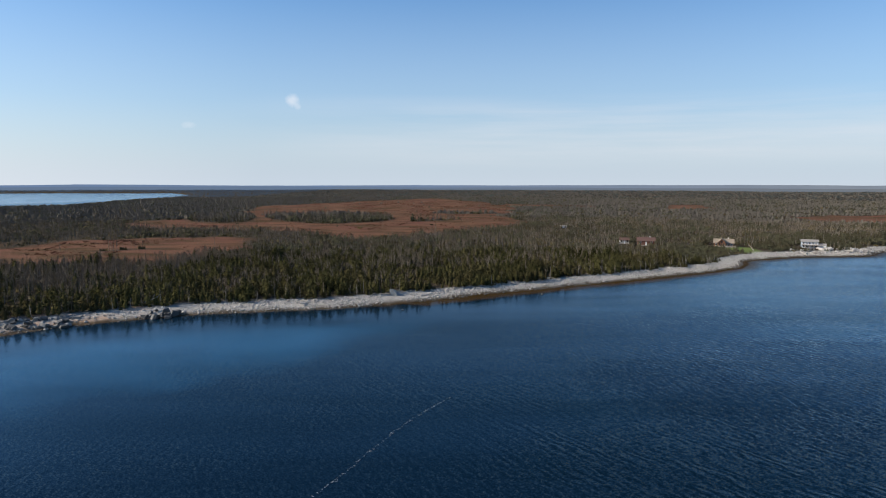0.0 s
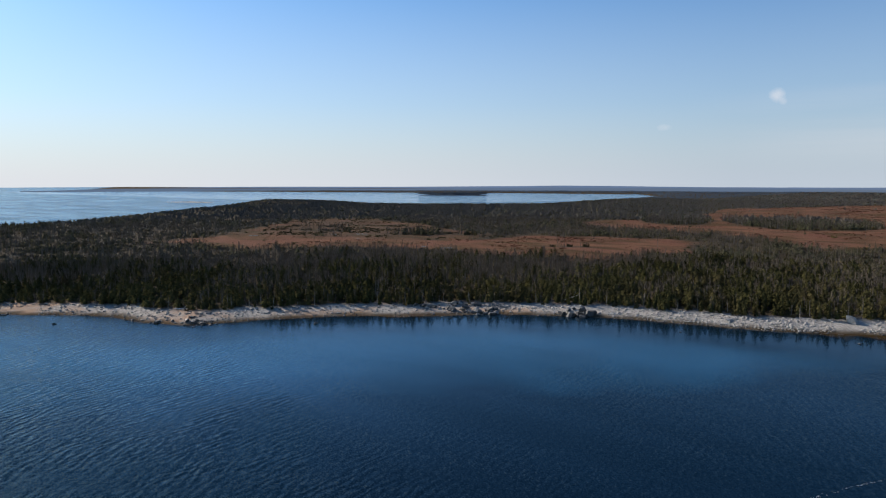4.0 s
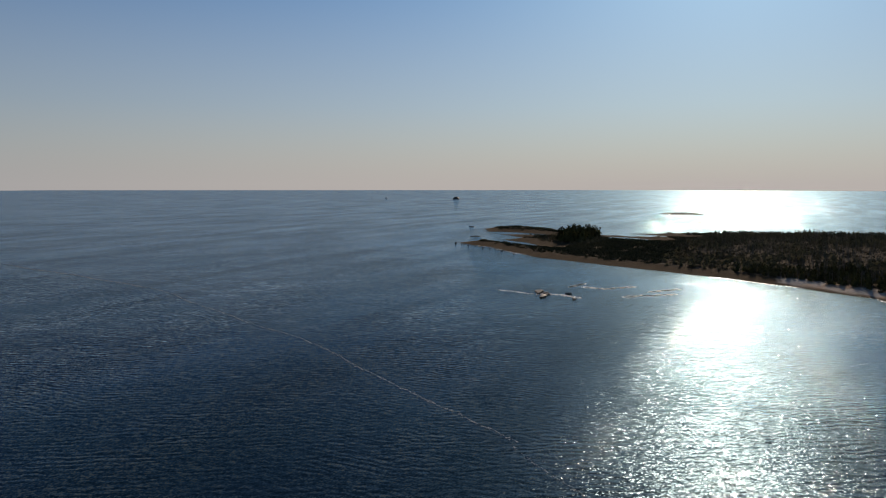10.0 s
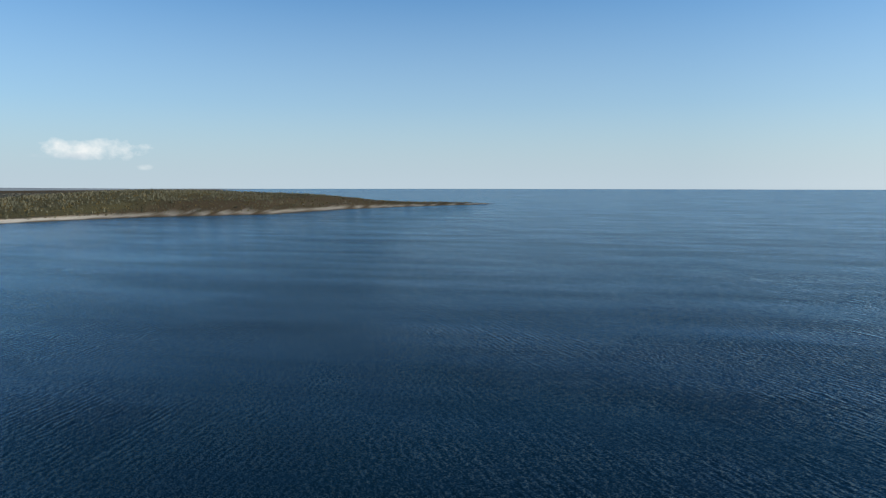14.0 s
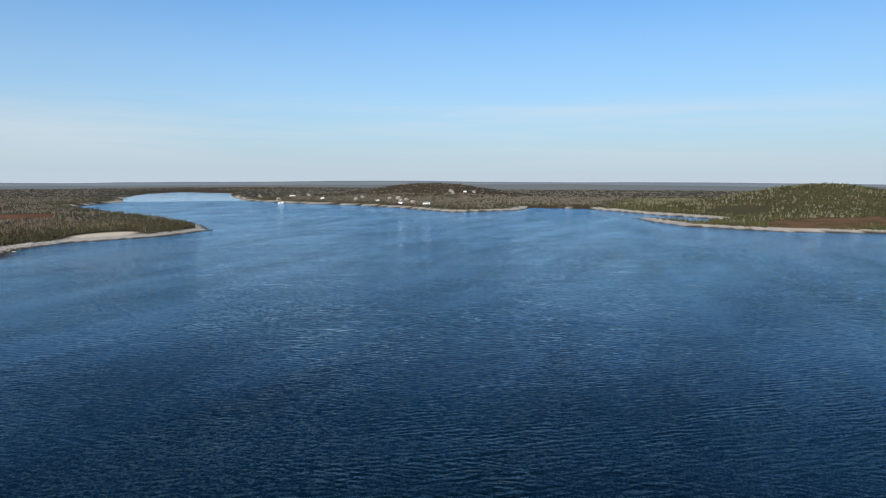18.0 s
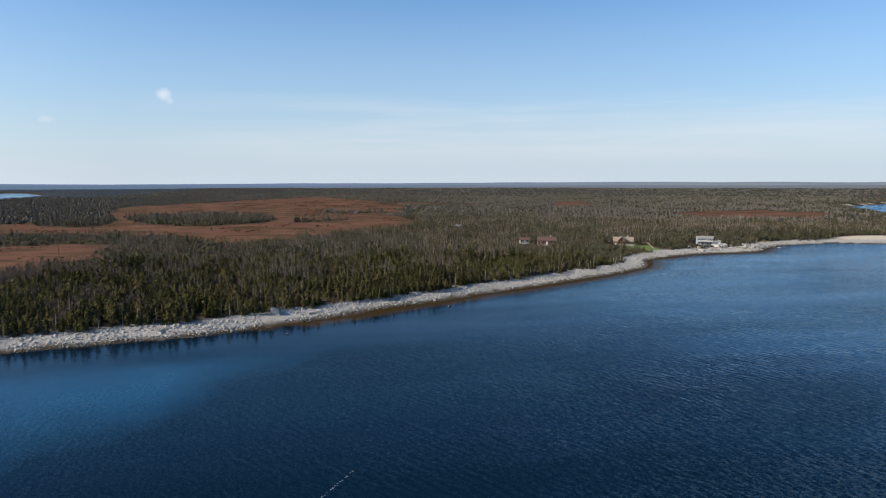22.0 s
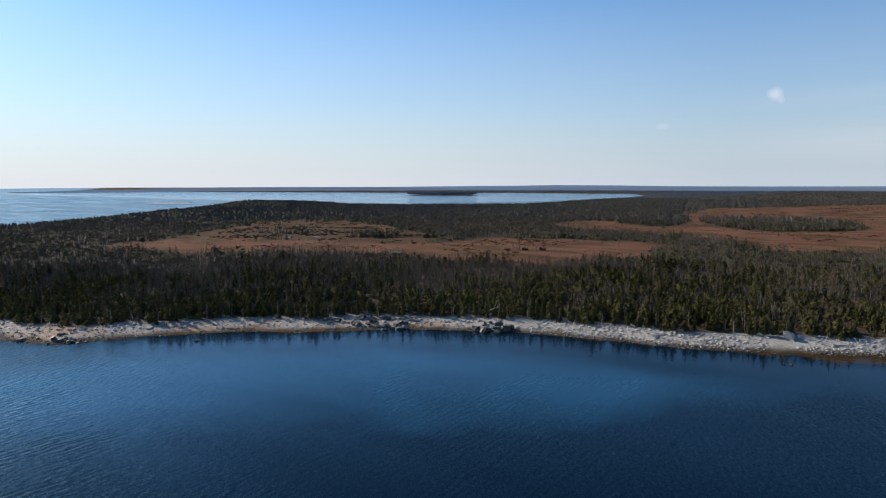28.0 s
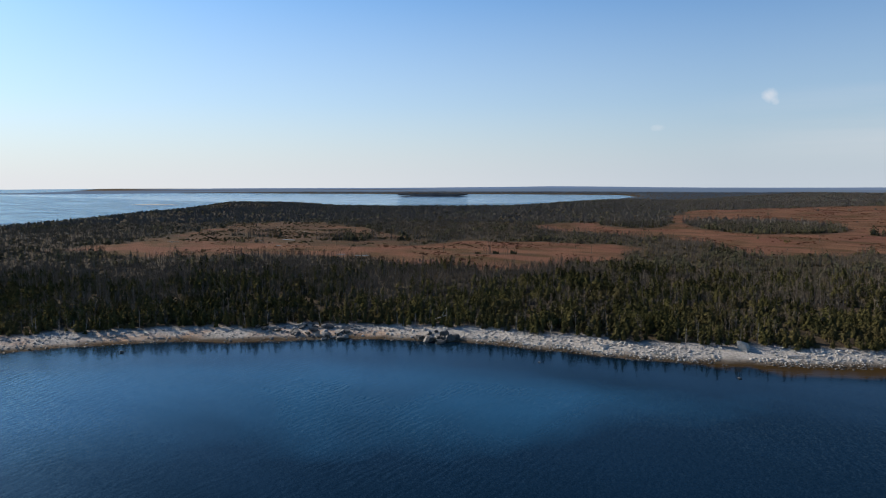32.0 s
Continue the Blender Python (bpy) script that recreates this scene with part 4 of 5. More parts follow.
def log_house(x, y, turn):
    h = base("log_house", "brown log house with tan shingle roof and deck above a lawn", "house", x, y, turn)
    part("foundation", cube(0, 0, -1.2, 14.2, 8.2, 1.5), CONCRETE, h)
    part("wall", gable_walls(14, 8, 2.8, 2.6, 0.3), LOG, h)
    part("roof", gable_roof(14, 8, 2.8, 2.6, 0.8, 0.25, 0.3), TAN_ROOF, h)
    m = gable_walls(6.0, 5.2, 3.4, 2.6, 0.3)
    bmesh.ops.transform(m, matrix=pose(-1.5, -3.4, 0, 0, 0, 90), verts=m.verts)
    wing = part("front_wing", m, LOG, h)
    m = gable_roof(6.0, 5.2, 3.4, 2.6, 0.7, 0.22, 0.3)
    bmesh.ops.transform(m, matrix=pose(-1.5, -3.4, 0.05, 0, 0, 90), verts=m.verts)
    part("wing_roof", m, TAN_ROOF, h)
    for wx in (-3.0, -1.5, 0.0):
        window(wing, wx, -6.4, 0.6, 1.1, 2.2, '-y', LOG)
    window(wing, -1.5, -6.4, 3.3, 1.3, 1.2, '-y', LOG)
    for wx in (3.4, 5.6):
        window(h, wx, -4.0, 1.0, 1.3, 1.2, '-y')
    window(h, -5.6, -4.0, 1.0, 1.3, 1.2, '-y')
    window(h, 7.0, 0.5, 1.0, 1.3, 1.2, 'x')
    door(h, 2.0, -4.0, 0.3, 1.0, 2.05, '-y', DARK_ROOF)
    part("chimney", cube(3.2, 1.2, 4.2, 0.9, 0.9, 2.6), CONCRETE, h)
    deck(h, 1.2, -7.6, 0.3, 15.0, 2.6, 1.8, 6)
    return h


def shore_house(x, y, turn):
    h = base("shore_house", "two-storey blue-grey house with white trim on shore rocks", "house", x, y, turn)
    part("foundation", cube(0, 0, -1.5, 13.2, 8.2, 1.7), CONCRETE, h)
    part("wall", gable_walls(13, 8, 5.2, 1.5, 0.2), BLUE_GREY, h)
    part("roof", gable_roof(13, 8, 5.2, 1.5, 0.6, 0.25, 0.2), GREY_ROOF, h)
    for wx in (-4.8, -2.4, 0.0, 2.4, 4.8):
        window(h, wx, -4.0, 3.6, 1.3, 1.3, '-y')
    for wx in (-4.8, -2.4, 2.4, 4.8):
        window(h, wx, -4.0, 0.7, 1.5, 1.6, '-y')
    door(h, 0.0, -4.0, 0.2, 1.1, 2.1, '-y', WHITE)
    for wy in (-2, 1.5):
        window(h, 6.5, wy, 3.6, 1.1, 1.2, 'x')
        window(h, 6.5, wy, 0.9, 1.1, 1.2, 'x')
    part("band", cube(0, -4.06, 3.0, 13.1, 0.12, 0.28), WHITE, h)
    deck(h, 1.0, -5.6, 2.9, 15.0, 3.0, 2.8, 6)
    part("annex", gable_walls(6, 5, 2.6, 1.2, 0.0), WHITE, h).matrix_basis = pose(9.6, -1.5, 0)
    part("annex_roof", gable_roof(6, 5, 2.6, 1.2, 0.4, 0.2, 0.0), GREY_ROOF, h).matrix_basis = pose(9.6, -1.5, 0)
    h.scale = (0.74, 0.74, 0.74)
    return h


def small_house(label, x, y, turn, w, d, hh, rise, wall, roof, name="house", category="house", group="", chimney=True):
    h = base(name, label, category, x, y, turn, group)
    part("foundation", cube(0, 0, -2.0, w + 0.2, d + 0.2, 2.25), CONCRETE, h)
    part("wall", gable_walls(w, d, hh, rise, 0.25), wall, h)
    r = part("roof", gable_roof(w, d, hh, rise, 0.45, 0.2, 0.25), roof, h)
    if chimney:
        part("chimney", cube(w * 0.22, d * 0.12, hh + rise * 0.5, 0.7, 0.7, rise * 0.5 + 1.1), CONCRETE, r)
    trim = WHITE if wall is not WHITE else DARK_ROOF
    door(h, 0.0, -d / 2, 0.3, 1.0, 2.05, '-y', trim)
    for wx in (-w * 0.32, w * 0.32):
        window(h, wx, -d / 2, 1.1, 1.2, 1.2, '-y', trim)
    for s, ax in ((-1, '-x'), (1, 'x')):
        window(h, s * w / 2, 0.0, 1.1, 1.1, 1.2, ax, trim)
        if hh > 3.4:
            window(h, s * w / 2, 0.0, hh - 0.6, 1.0, 1.1, ax, trim)
    return h


log_house(184, 440, -22).scale = (0.82, 0.82, 0.82)
shore_house(238, 436, -24)
small_house("low red-stained cabin with rusty roof among spruces", 133, 440, -15, 11, 6.5, 2.7, 1.9, REDWOOD, RED_ROOF, "cabin", "cabin")
small_house("small grey shed with rusty roof behind the cabin", 121, 448, -10, 6, 4, 2.3, 1.3, DECKING, RED_ROOF, "shed", "shed", chimney=False)
small_house("low grey hut with grey roof in an inland clearing", 106, 593, 5, 7, 4, 2.3, 0.9, DECKING, GREY_ROOF, "hut", "hut", chimney=False).scale = (0.75, 0.75, 0.75)

# ---- village over the inlet ----
VG = "village houses on the far shore"
first = small_house("white clapboard village house with dark roof", 1113, 787, 60, 10, 7.5, 4.0, 2.6, WHITE, DARK_ROOF, "village_house", "house", VG)
cream = small_house("cream village house with grey shingle roof", 1278, 609, 66, 11, 8, 4.6, 2.8, CREAM, GREY_ROOF, "village_house", "house", VG)
hall = small_house("long white low building above the village shore", 1419, 957, 55, 20, 7, 2.8, 1.3, WHITE, GREY_ROOF, "long_hall", "hall", "", False)
store = small_house("broad white boat shed by the water", 1062, 462, 70, 11, 7, 3.0, 1.8, WHITE, GREY_ROOF, "boat_shed", "shed", "", False)
for k, (vx, vy, turn) in enumerate(((1107, 506, 74), (1090, 522, 80), (1225, 570, 62), (1300, 640, 75), (1240, 690, 55),
                                    (1273, 788, 58), (1376, 1021, 50), (1450, 930, 66), (1590, 606, 72), (1602, 572, 60), (1614, 552, 80), (1560, 590, 66),
                                    (1150, 548, 64), (1175, 610, 70), (1330, 720, 58), (1200, 850, 62))):
    copy_thing((cream, first)[k % 4 == 1], pose(vx, vy, land_at(vx, vy), 0, 0, turn) @ Matrix.Diagonal((0.72, 0.72, 0.72, 1)))

# ---- fence beside the lawn ----
fence = base("lawn_fence", "pale wooden rail fence down the side of the lawn", "fence", 203, 446, -109)
for i in range(7):
    px = i * 5.4
    gx_, gy_ = 203 + px * math.cos(radians(-109)), 446 + px * math.sin(radians(-109))
    dz = land_at(gx_, gy_) - land_at(203, 446)
    part("fence_post", cube(px, 0, dz - 0.2, 0.14, 0.14, 1.3), DECKING, fence)
    if i < 6:
        for q in (0.45, 0.95):
            part("fence_rail", cube(px + 2.7, 0, dz - 0.3 + q, 5.4, 0.07, 0.12), DECKING, fence)


# ---- woods ----
near = forest_points(-380, 330, -220, 460, 1.95, 0, 350)
mid = forest_points(-760, 800, -300, 800, 2.75, 350, 720)
far = forest_rings(720, 1650, 3.4, 10.5)
back = forest_rings(1650, 3050, 8.0, 36.0)
ks = species(near[0], near[1], near[3])
# the spruces at the edge of the beach, each a tree of its own
front = np.flatnonzero((ks == 0) & (near[3] < 24) & (near[0] > -175) & (near[0] < 60) & (near[1] > 160))
front = front[np.argsort(near[3][front])][:300]
CROWNS, TRUNKS = [], []
for tv, tf, tm in SPRUCE_NEAR:
    for store_, mi, mat in ((CROWNS, 0, SPRUCE), (TRUNKS, 1, BARK)):
        me = bpy.data.meshes.new(("crown", "trunk")[mi])
        used = np.unique(tf[tm == mi])
        back_index = {int(v): i for i, v in enumerate(used)}
        me.from_pydata([tuple(v) for v in tv[used]], [], [tuple(back_index[int(i)] for i in f) for f in tf[tm == mi]])
        me.materials.append(mat)
        store_.append(me)
for i in front:
    hgt = 4.7 * rng.uniform(0.55, 1.2)
    wid = 2.4 * rng.uniform(0.75, 1.25)
    k = int(rng.integers(0, len(CROWNS)))
    t = new("spruce_tree")
    t.matrix_world = pose(near[0][i], near[1][i], near[2][i], 0, 0, rng.uniform(0, 360)) @ Matrix.Diagonal((wid, wid, hgt, 1))
    tagged(t, "small ragged spruce at the edge of the stony beach", "tree", "spruces along the beach")
    for nm, me in (("trunk", TRUNKS[k]), ("crown", CROWNS[k])):
        new(nm, me).parent = t
rest = np.ones(len(ks), bool)
rest[front] = False
near, ks = tuple(v[rest] for v in near), ks[rest]
plant("spruce_wood_front", "dense olive-green spruce wood behind the stony beach", near, ks, 4.3, 2.9, SPRUCE_NEAR, (SPRUCE, BARK), [0])
plant("bare_wood_front", "grey leafless hardwoods among the spruces", near, ks, 4.8, 3.9, BARE_NEAR, (TWIG, PALE_BARK), [1])
plant("scrub_front", "low brown heath scrub near the shore", near, ks, 1.8, 2.6, BUSH, (SCRUB,), [2])
ks = species(mid[0], mid[1], mid[3])
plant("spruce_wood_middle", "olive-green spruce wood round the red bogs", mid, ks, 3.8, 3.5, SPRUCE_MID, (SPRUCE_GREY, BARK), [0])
plant("green_wood_middle", "light olive-green young conifers near the sandy point", mid, ks, 4.7, 3.0, SPRUCE_MID, (GREENWOOD, BARK), [3])
plant("bare_wood_middle", "grey-brown leafless wood inland", mid, ks, 4.4, 4.0, BARE_MID, (TWIG, PALE_BARK), [1])
plant("scrub_middle", "low brown heath scrub on the headland", mid, ks, 1.5, 4.2, BUSH, (SCRUB,), [2])
ks = species(far[0], far[1], far[3])
plant("spruce_wood_far", "distant spruce wood on low land, paled by painted haze", far, ks, 3.6, 4.2, SPRUCE_FAR, (SPRUCE_HAZED, BARK), [0])
plant("green_wood_far", "light olive-green conifers on the hills across the water", far, ks, 3.6, 4.6, SPRUCE_FAR, (GREENWOOD, BARK), [3])
ks = np.where((ks == 1) & (far[0] > 450) & (far[1] < 160), 4, ks)
plant("bare_wood_far", "distant grey-brown leafless wood, paled by painted haze", far, ks, 3.4, 4.6, BUSH_FAR, (TWIG_FAR,), [1])
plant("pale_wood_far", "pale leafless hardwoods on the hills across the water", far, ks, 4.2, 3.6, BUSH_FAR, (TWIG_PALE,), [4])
plant("scrub_far", "brown heath on the distant cape", far, ks, 2.0, 5.0, BUSH_FAR, (SCRUB,), [2])
ks = species(back[0], back[1], back[3])
ks = np.where(back[0] < -500, 5, ks)
plant("woods_across_bay", "woods on the shore across the bay, painted blue-grey for haze", back, ks, 3.4, 11.0, SPRUCE_FAR, (ISLAND_WOOD, BARK), [5])
plant("woods_on_horizon", "dark woods on the far hills, greyed by painted haze", back, ks, 3.4, 11.0, SPRUCE_FAR, (FAR_WOOD, BARK), [0, 2, 3])
plant("bare_woods_on_horizon", "grey-brown leafless woods on the far hills, paled by painted haze", back, ks, 3.0, 11.0, BUSH_FAR, (TWIG_FAR,), [1])

# low rust-coloured heath on the open bogs
hx, hy = jitter_points(-560, 300, 220, 1400, 4.6)
hb = boggy(hx, hy)
moor = signed(HEATH, hx, hy) > 5
k = (hb > 0) & (fbm(hx / 20, hy / 20, 77) + rng.uniform(-0.12, 0.12, len(hx)) + np.where(moor, 0.12, 0) > 0.64)
moor = moor[k]
hx, hy = hx[k], hy[k]
n = len(hx)
hz, hs = height(hx, hy, coast(hx, hy)), np.stack([rng.uniform(2.0, 4.5, n), rng.uniform(0.3, 0.7, n) + 0.5 * moor], -1)
for flag, name, label, mat in ((False, "bog_heath", "low rust-red heath tufts over the open bog", RUST), (True, "moor_scrub", "knee-high brown scrub over the moor beside the bog", SCRUB)):
    k = moor == flag
    ob = joined(name, BUSH, np.stack([hx, hy, hz], -1)[k], hs[k], rng.uniform(0, 6.28, int(k.sum())), rng.integers(0, len(BUSH), int(k.sum())), (mat,))
    tagged(ob, label, "heath", kind="stuff")

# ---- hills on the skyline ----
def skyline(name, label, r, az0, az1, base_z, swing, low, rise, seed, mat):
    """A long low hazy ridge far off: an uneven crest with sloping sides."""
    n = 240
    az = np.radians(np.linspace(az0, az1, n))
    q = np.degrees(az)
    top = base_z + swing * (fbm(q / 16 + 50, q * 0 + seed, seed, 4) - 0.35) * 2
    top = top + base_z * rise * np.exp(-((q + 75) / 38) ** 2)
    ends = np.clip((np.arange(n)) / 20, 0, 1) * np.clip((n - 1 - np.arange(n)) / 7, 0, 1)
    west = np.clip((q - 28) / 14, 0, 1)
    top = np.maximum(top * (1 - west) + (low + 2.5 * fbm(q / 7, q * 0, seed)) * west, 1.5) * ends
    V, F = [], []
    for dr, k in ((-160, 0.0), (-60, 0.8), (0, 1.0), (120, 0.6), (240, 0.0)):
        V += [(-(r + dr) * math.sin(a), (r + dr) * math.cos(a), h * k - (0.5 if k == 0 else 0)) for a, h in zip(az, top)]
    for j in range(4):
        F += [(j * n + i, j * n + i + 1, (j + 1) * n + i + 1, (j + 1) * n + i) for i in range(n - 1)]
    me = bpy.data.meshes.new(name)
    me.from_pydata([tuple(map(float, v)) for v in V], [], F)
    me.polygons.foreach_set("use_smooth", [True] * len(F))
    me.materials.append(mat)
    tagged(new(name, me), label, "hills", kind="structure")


# Haze over far land, painted as emitted colour: bluer west, greyer east.
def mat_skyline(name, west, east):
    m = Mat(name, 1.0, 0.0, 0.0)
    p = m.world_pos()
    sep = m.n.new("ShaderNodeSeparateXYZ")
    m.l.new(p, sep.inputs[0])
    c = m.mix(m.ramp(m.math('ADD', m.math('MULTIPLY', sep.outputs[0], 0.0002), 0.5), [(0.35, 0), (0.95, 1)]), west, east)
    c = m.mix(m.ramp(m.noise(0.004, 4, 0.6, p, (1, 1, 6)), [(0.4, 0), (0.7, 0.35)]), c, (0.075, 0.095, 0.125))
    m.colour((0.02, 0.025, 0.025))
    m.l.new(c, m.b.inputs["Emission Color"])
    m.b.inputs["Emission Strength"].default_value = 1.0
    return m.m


skyline("backdrop", "far ridge on the horizon, its blue haze a painted glow", 4560, -152, 62, 13, 10, 7.0, 2.0, 5, mat_skyline("blue_haze_glow", (0.072, 0.112, 0.195), (0.122, 0.138, 0.165)))
skyline("backdrop", "wooded rise before the far ridge, its grey-blue haze a painted glow", 3250, -118, 70, 14, 4, 9.0, 0.8, 9, mat_skyline("grey_haze_glow", (0.060, 0.090, 0.145), (0.092, 0.097, 0.102)))

# ---- pools in the bog ----
POOL = Mat("still_pool", 0.05, 0.0, 0.5).colour((0.01, 0.012, 0.012)).m
for px, py, a, b, turn in ((-360, 385, 9, 2.2, 20), (-372, 368, 6, 1.5, 30), (-247, 346, 8, 1.8, 25), (-262, 343, 6, 1.4, 15), (-199, 487, 7, 2.0, 30), (-330, 352, 5, 1.3, 10), (-420, 330, 8, 2.0, 35)):
    bm = bmesh.new()
    g = random.Random(int(px))
    ring = []
    for j in range(22):
        t = j * 2 * math.pi / 22
        q = g.uniform(0.75, 1.15)
        ring.append(bm.verts.new((0.55 * a * q * math.cos(t), 0.55 * b * q * math.sin(t), 0)))
    bm.faces.new(ring)
    me = bpy.data.meshes.new("bog_pool")
    bm.to_mesh(me)
    bm.free()
    me.materials.append(POOL)
    ob = new("bog_pool", me)
    top = max(land_at(px + dx, py + dy) for dx in (-a, 0, a) for dy in (-a * 0.6, 0, a * 0.6))
    ob.matrix_world = pose(px, py, top + 0.05, 0, 0, turn)
    tagged(ob, "narrow still pool shining in the red bog", "pool", kind="structure")

# ---- shore stones ----
r5 = np.random.default_rng(5)
STONES = [stone(r5, q) for q in (0.55, 0.65, 0.75, 0.6, 0.8)]
sx, sy = jitter_points(-300, 340, 60, 470, 0.78)
ssd = coast(sx, sy)
k = (ssd > -1.5) & (ssd < 10.5) & (fbm(sx / 18, sy / 18, 71) + ssd * 0.0 > 0.30)
sx, sy, ssd = sx[k], sy[k], ssd[k]
sandy = (np.hypot(sx + 262, sy - 92) < 15)
k = ~sandy & (r5.uniform(0, 1, len(sx)) < np.where(sx > -85, 0.9, 0.4))
sx, sy, ssd = sx[k], sy[k], ssd[k]
sz = height(sx, sy, ssd)
size = r5.uniform(0.3, 1.0, len(sx)) ** 4 * np.where(ssd < 2, 0.8, 0.95) + 0.24
dark = ssd + r5.uniform(-1, 1, len(sx)) < 1.0
grey = ~dark & (sx + r5.uniform(-14, 14, len(sx)) < -105)
# the largest on the stretch nearest the flight are stones of their own
cand = np.flatnonzero(~dark & (sx > -110) & (sx < 30))
own = cand[np.argsort(-size[cand])][:300]
STONE_MESHES = []
for tv, tf, tm in STONES:
    me = bpy.data.meshes.new("stone")
    me.from_pydata([tuple(v) for v in tv], [], [tuple(int(i) for i in f) for f in tf])
    me.materials.append(PALE_ROCK)
    STONE_MESHES.append(me)
others = np.ones(len(sx), bool)
others[own] = False
for flag, name, label, mat in ((~dark & ~grey, "beach_stones", "pale grey granite cobbles piled along the beach", PALE_ROCK), (grey, "ledge_stones", "grey-brown stones over the broken ledge", GREY_ROCK),
                               (dark, "tide_stones", "dark wet weed-covered stones at the waterline", DARK_ROCK)):
    k = others & flag
    n = int(k.sum())
    ob = joined(name, STONES, np.stack([sx[k], sy[k], sz[k] + size[k] * 0.12], -1), np.stack([size[k], size[k] * r5.uniform(0.7, 1.1, n)], -1), r5.uniform(0, 6.28, n), r5.integers(0, 5, n), (mat,))
    tagged(ob, label, "stones", kind="stuff")


# ---- single rocks ----
def boulder(x, y, s, mat, label, group, flat=0.8, seed=0, z=None):
    g = random.Random(seed)
    bm = bmesh.new()
    bmesh.ops.create_cube(bm, size=0.8)
    bmesh.ops.subdivide_edges(bm, edges=bm.edges, cuts=1)
    ax, ay = g.uniform(0.8, 1.5), g.uniform(0.6, 1.0)
    for v in bm.verts:
        n = noise.noise(v.co * 1.7 + Vector((seed * 7.1, seed * 1.3, 0)))
        v.co *= (0.82 if v.co.length > 0.6 else 1.0) * (1.0 + 0.5 * n)
        v.co.x = v.co.x * ax + v.co.z * 0.25
        v.co.y *= ay
        v.co.z = max(-0.35, v.co.z) * flat
    me = bpy.data.meshes.new("boulder")
    bm.to_mesh(me)
    bm.free()
    me.materials.append(mat)
    ob = new("boulder", me)
    ob.matrix_world = pose(x, y, (land_at(x, y) if z is None else z) + s * 0.12, g.uniform(-18, 18), g.uniform(-18, 18), g.uniform(0, 360)) @ Matrix.Diagonal((s, s, s, 1))
    return tagged(ob, label, "rock", group)


boulder(-19, 257.0, 3.4, PALE_ROCK, "large pale split boulder standing on the cobble beach", "", 0.9, 1)
g = random.Random(4)
for i in range(16):
    boulder(-95 + g.uniform(-5, 6), 222 + g.uniform(-4, 4), g.uniform(1.2, 2.8), DARK_ROCK, "black angular rock in a cluster on the beach", "black rocks on the beach", 0.9, 10 + i)
for i in range(46):
    f = g.uniform(0, 1)
    boulder(-141 + 24 * f + g.uniform(-3, 3), 197 + 13 * f + g.uniform(-5, 4), g.uniform(0.9, 2.8), DARK_ROCK if g.random() < 0.55 else GREY_ROCK,
            "grey slab of broken ledge at the waterline", "ledge rocks", 0.6, 40 + i)
for i in range(14):
    boulder(-183 + g.uniform(-9, 7), 131 + g.uniform(-4, 6), g.uniform(0.8, 2.0), DARK_ROCK, "dark weedy rock off the sandy spit", "rocks off the spit", 0.6, 90 + i)
for i in range(16):
    boulder(-250 + g.uniform(-6, 8), 95 + g.uniform(-8, 8), g.uniform(0.8, 1.8), DARK_ROCK, "dark rock at the tip of the sand beach", "rocks by the sand beach", 0.6, 110 + i)
for i in range(60):
    f = g.uniform(0, 1)
    x = 218 + 72 * f
    y = 412 + 20 * f + g.uniform(-2, 11)
    boulder(x, y, g.uniform(1.2, 3.6), PALE_ROCK if g.random() < 0.5 else GREY_ROCK, "pale granite block on the ledge below the house", "ledge below the house", 0.55, 140 + i)
for i in range(26):
    f = g.uniform(0, 1)
    boulder(-452 + 62 * f + g.uniform(-4, 7), -183 + 88 * f + g.uniform(-7, 4), g.uniform(0.8, 1.9), DARK_ROCK, "dark rock awash off the point", "rocks off the point", 0.5, 210 + i, 0.0)
for i in range(12):
    boulder(-250 + g.uniform(-8, 8), -40 + g.uniform(-10, 10), g.uniform(1.4, 3.0), DARK_ROCK, "dark reef rock awash in the glitter", "reef rocks", 0.45, 240 + i, -0.1)
for i in range(8):
    boulder(478 + g.uniform(-8, 10), 438 + g.uniform(-4, 5), g.uniform(0.8, 1.7), DARK_ROCK, "dark rock at the end of the sandy point", "rocks at the point", 0.5, 260 + i, 0.1)
for bx, by in ((-58, 218), (-14, 234), (160, 344), (186, 384), (40, 268), (-152, 158), (-215, 106), (310, 428)):
    boulder(bx, by, g.uniform(0.8, 1.5), DARK_ROCK, "lone dark rock in the shallows", "rocks in the shallows", 0.6, int(bx + 300), -0.1)


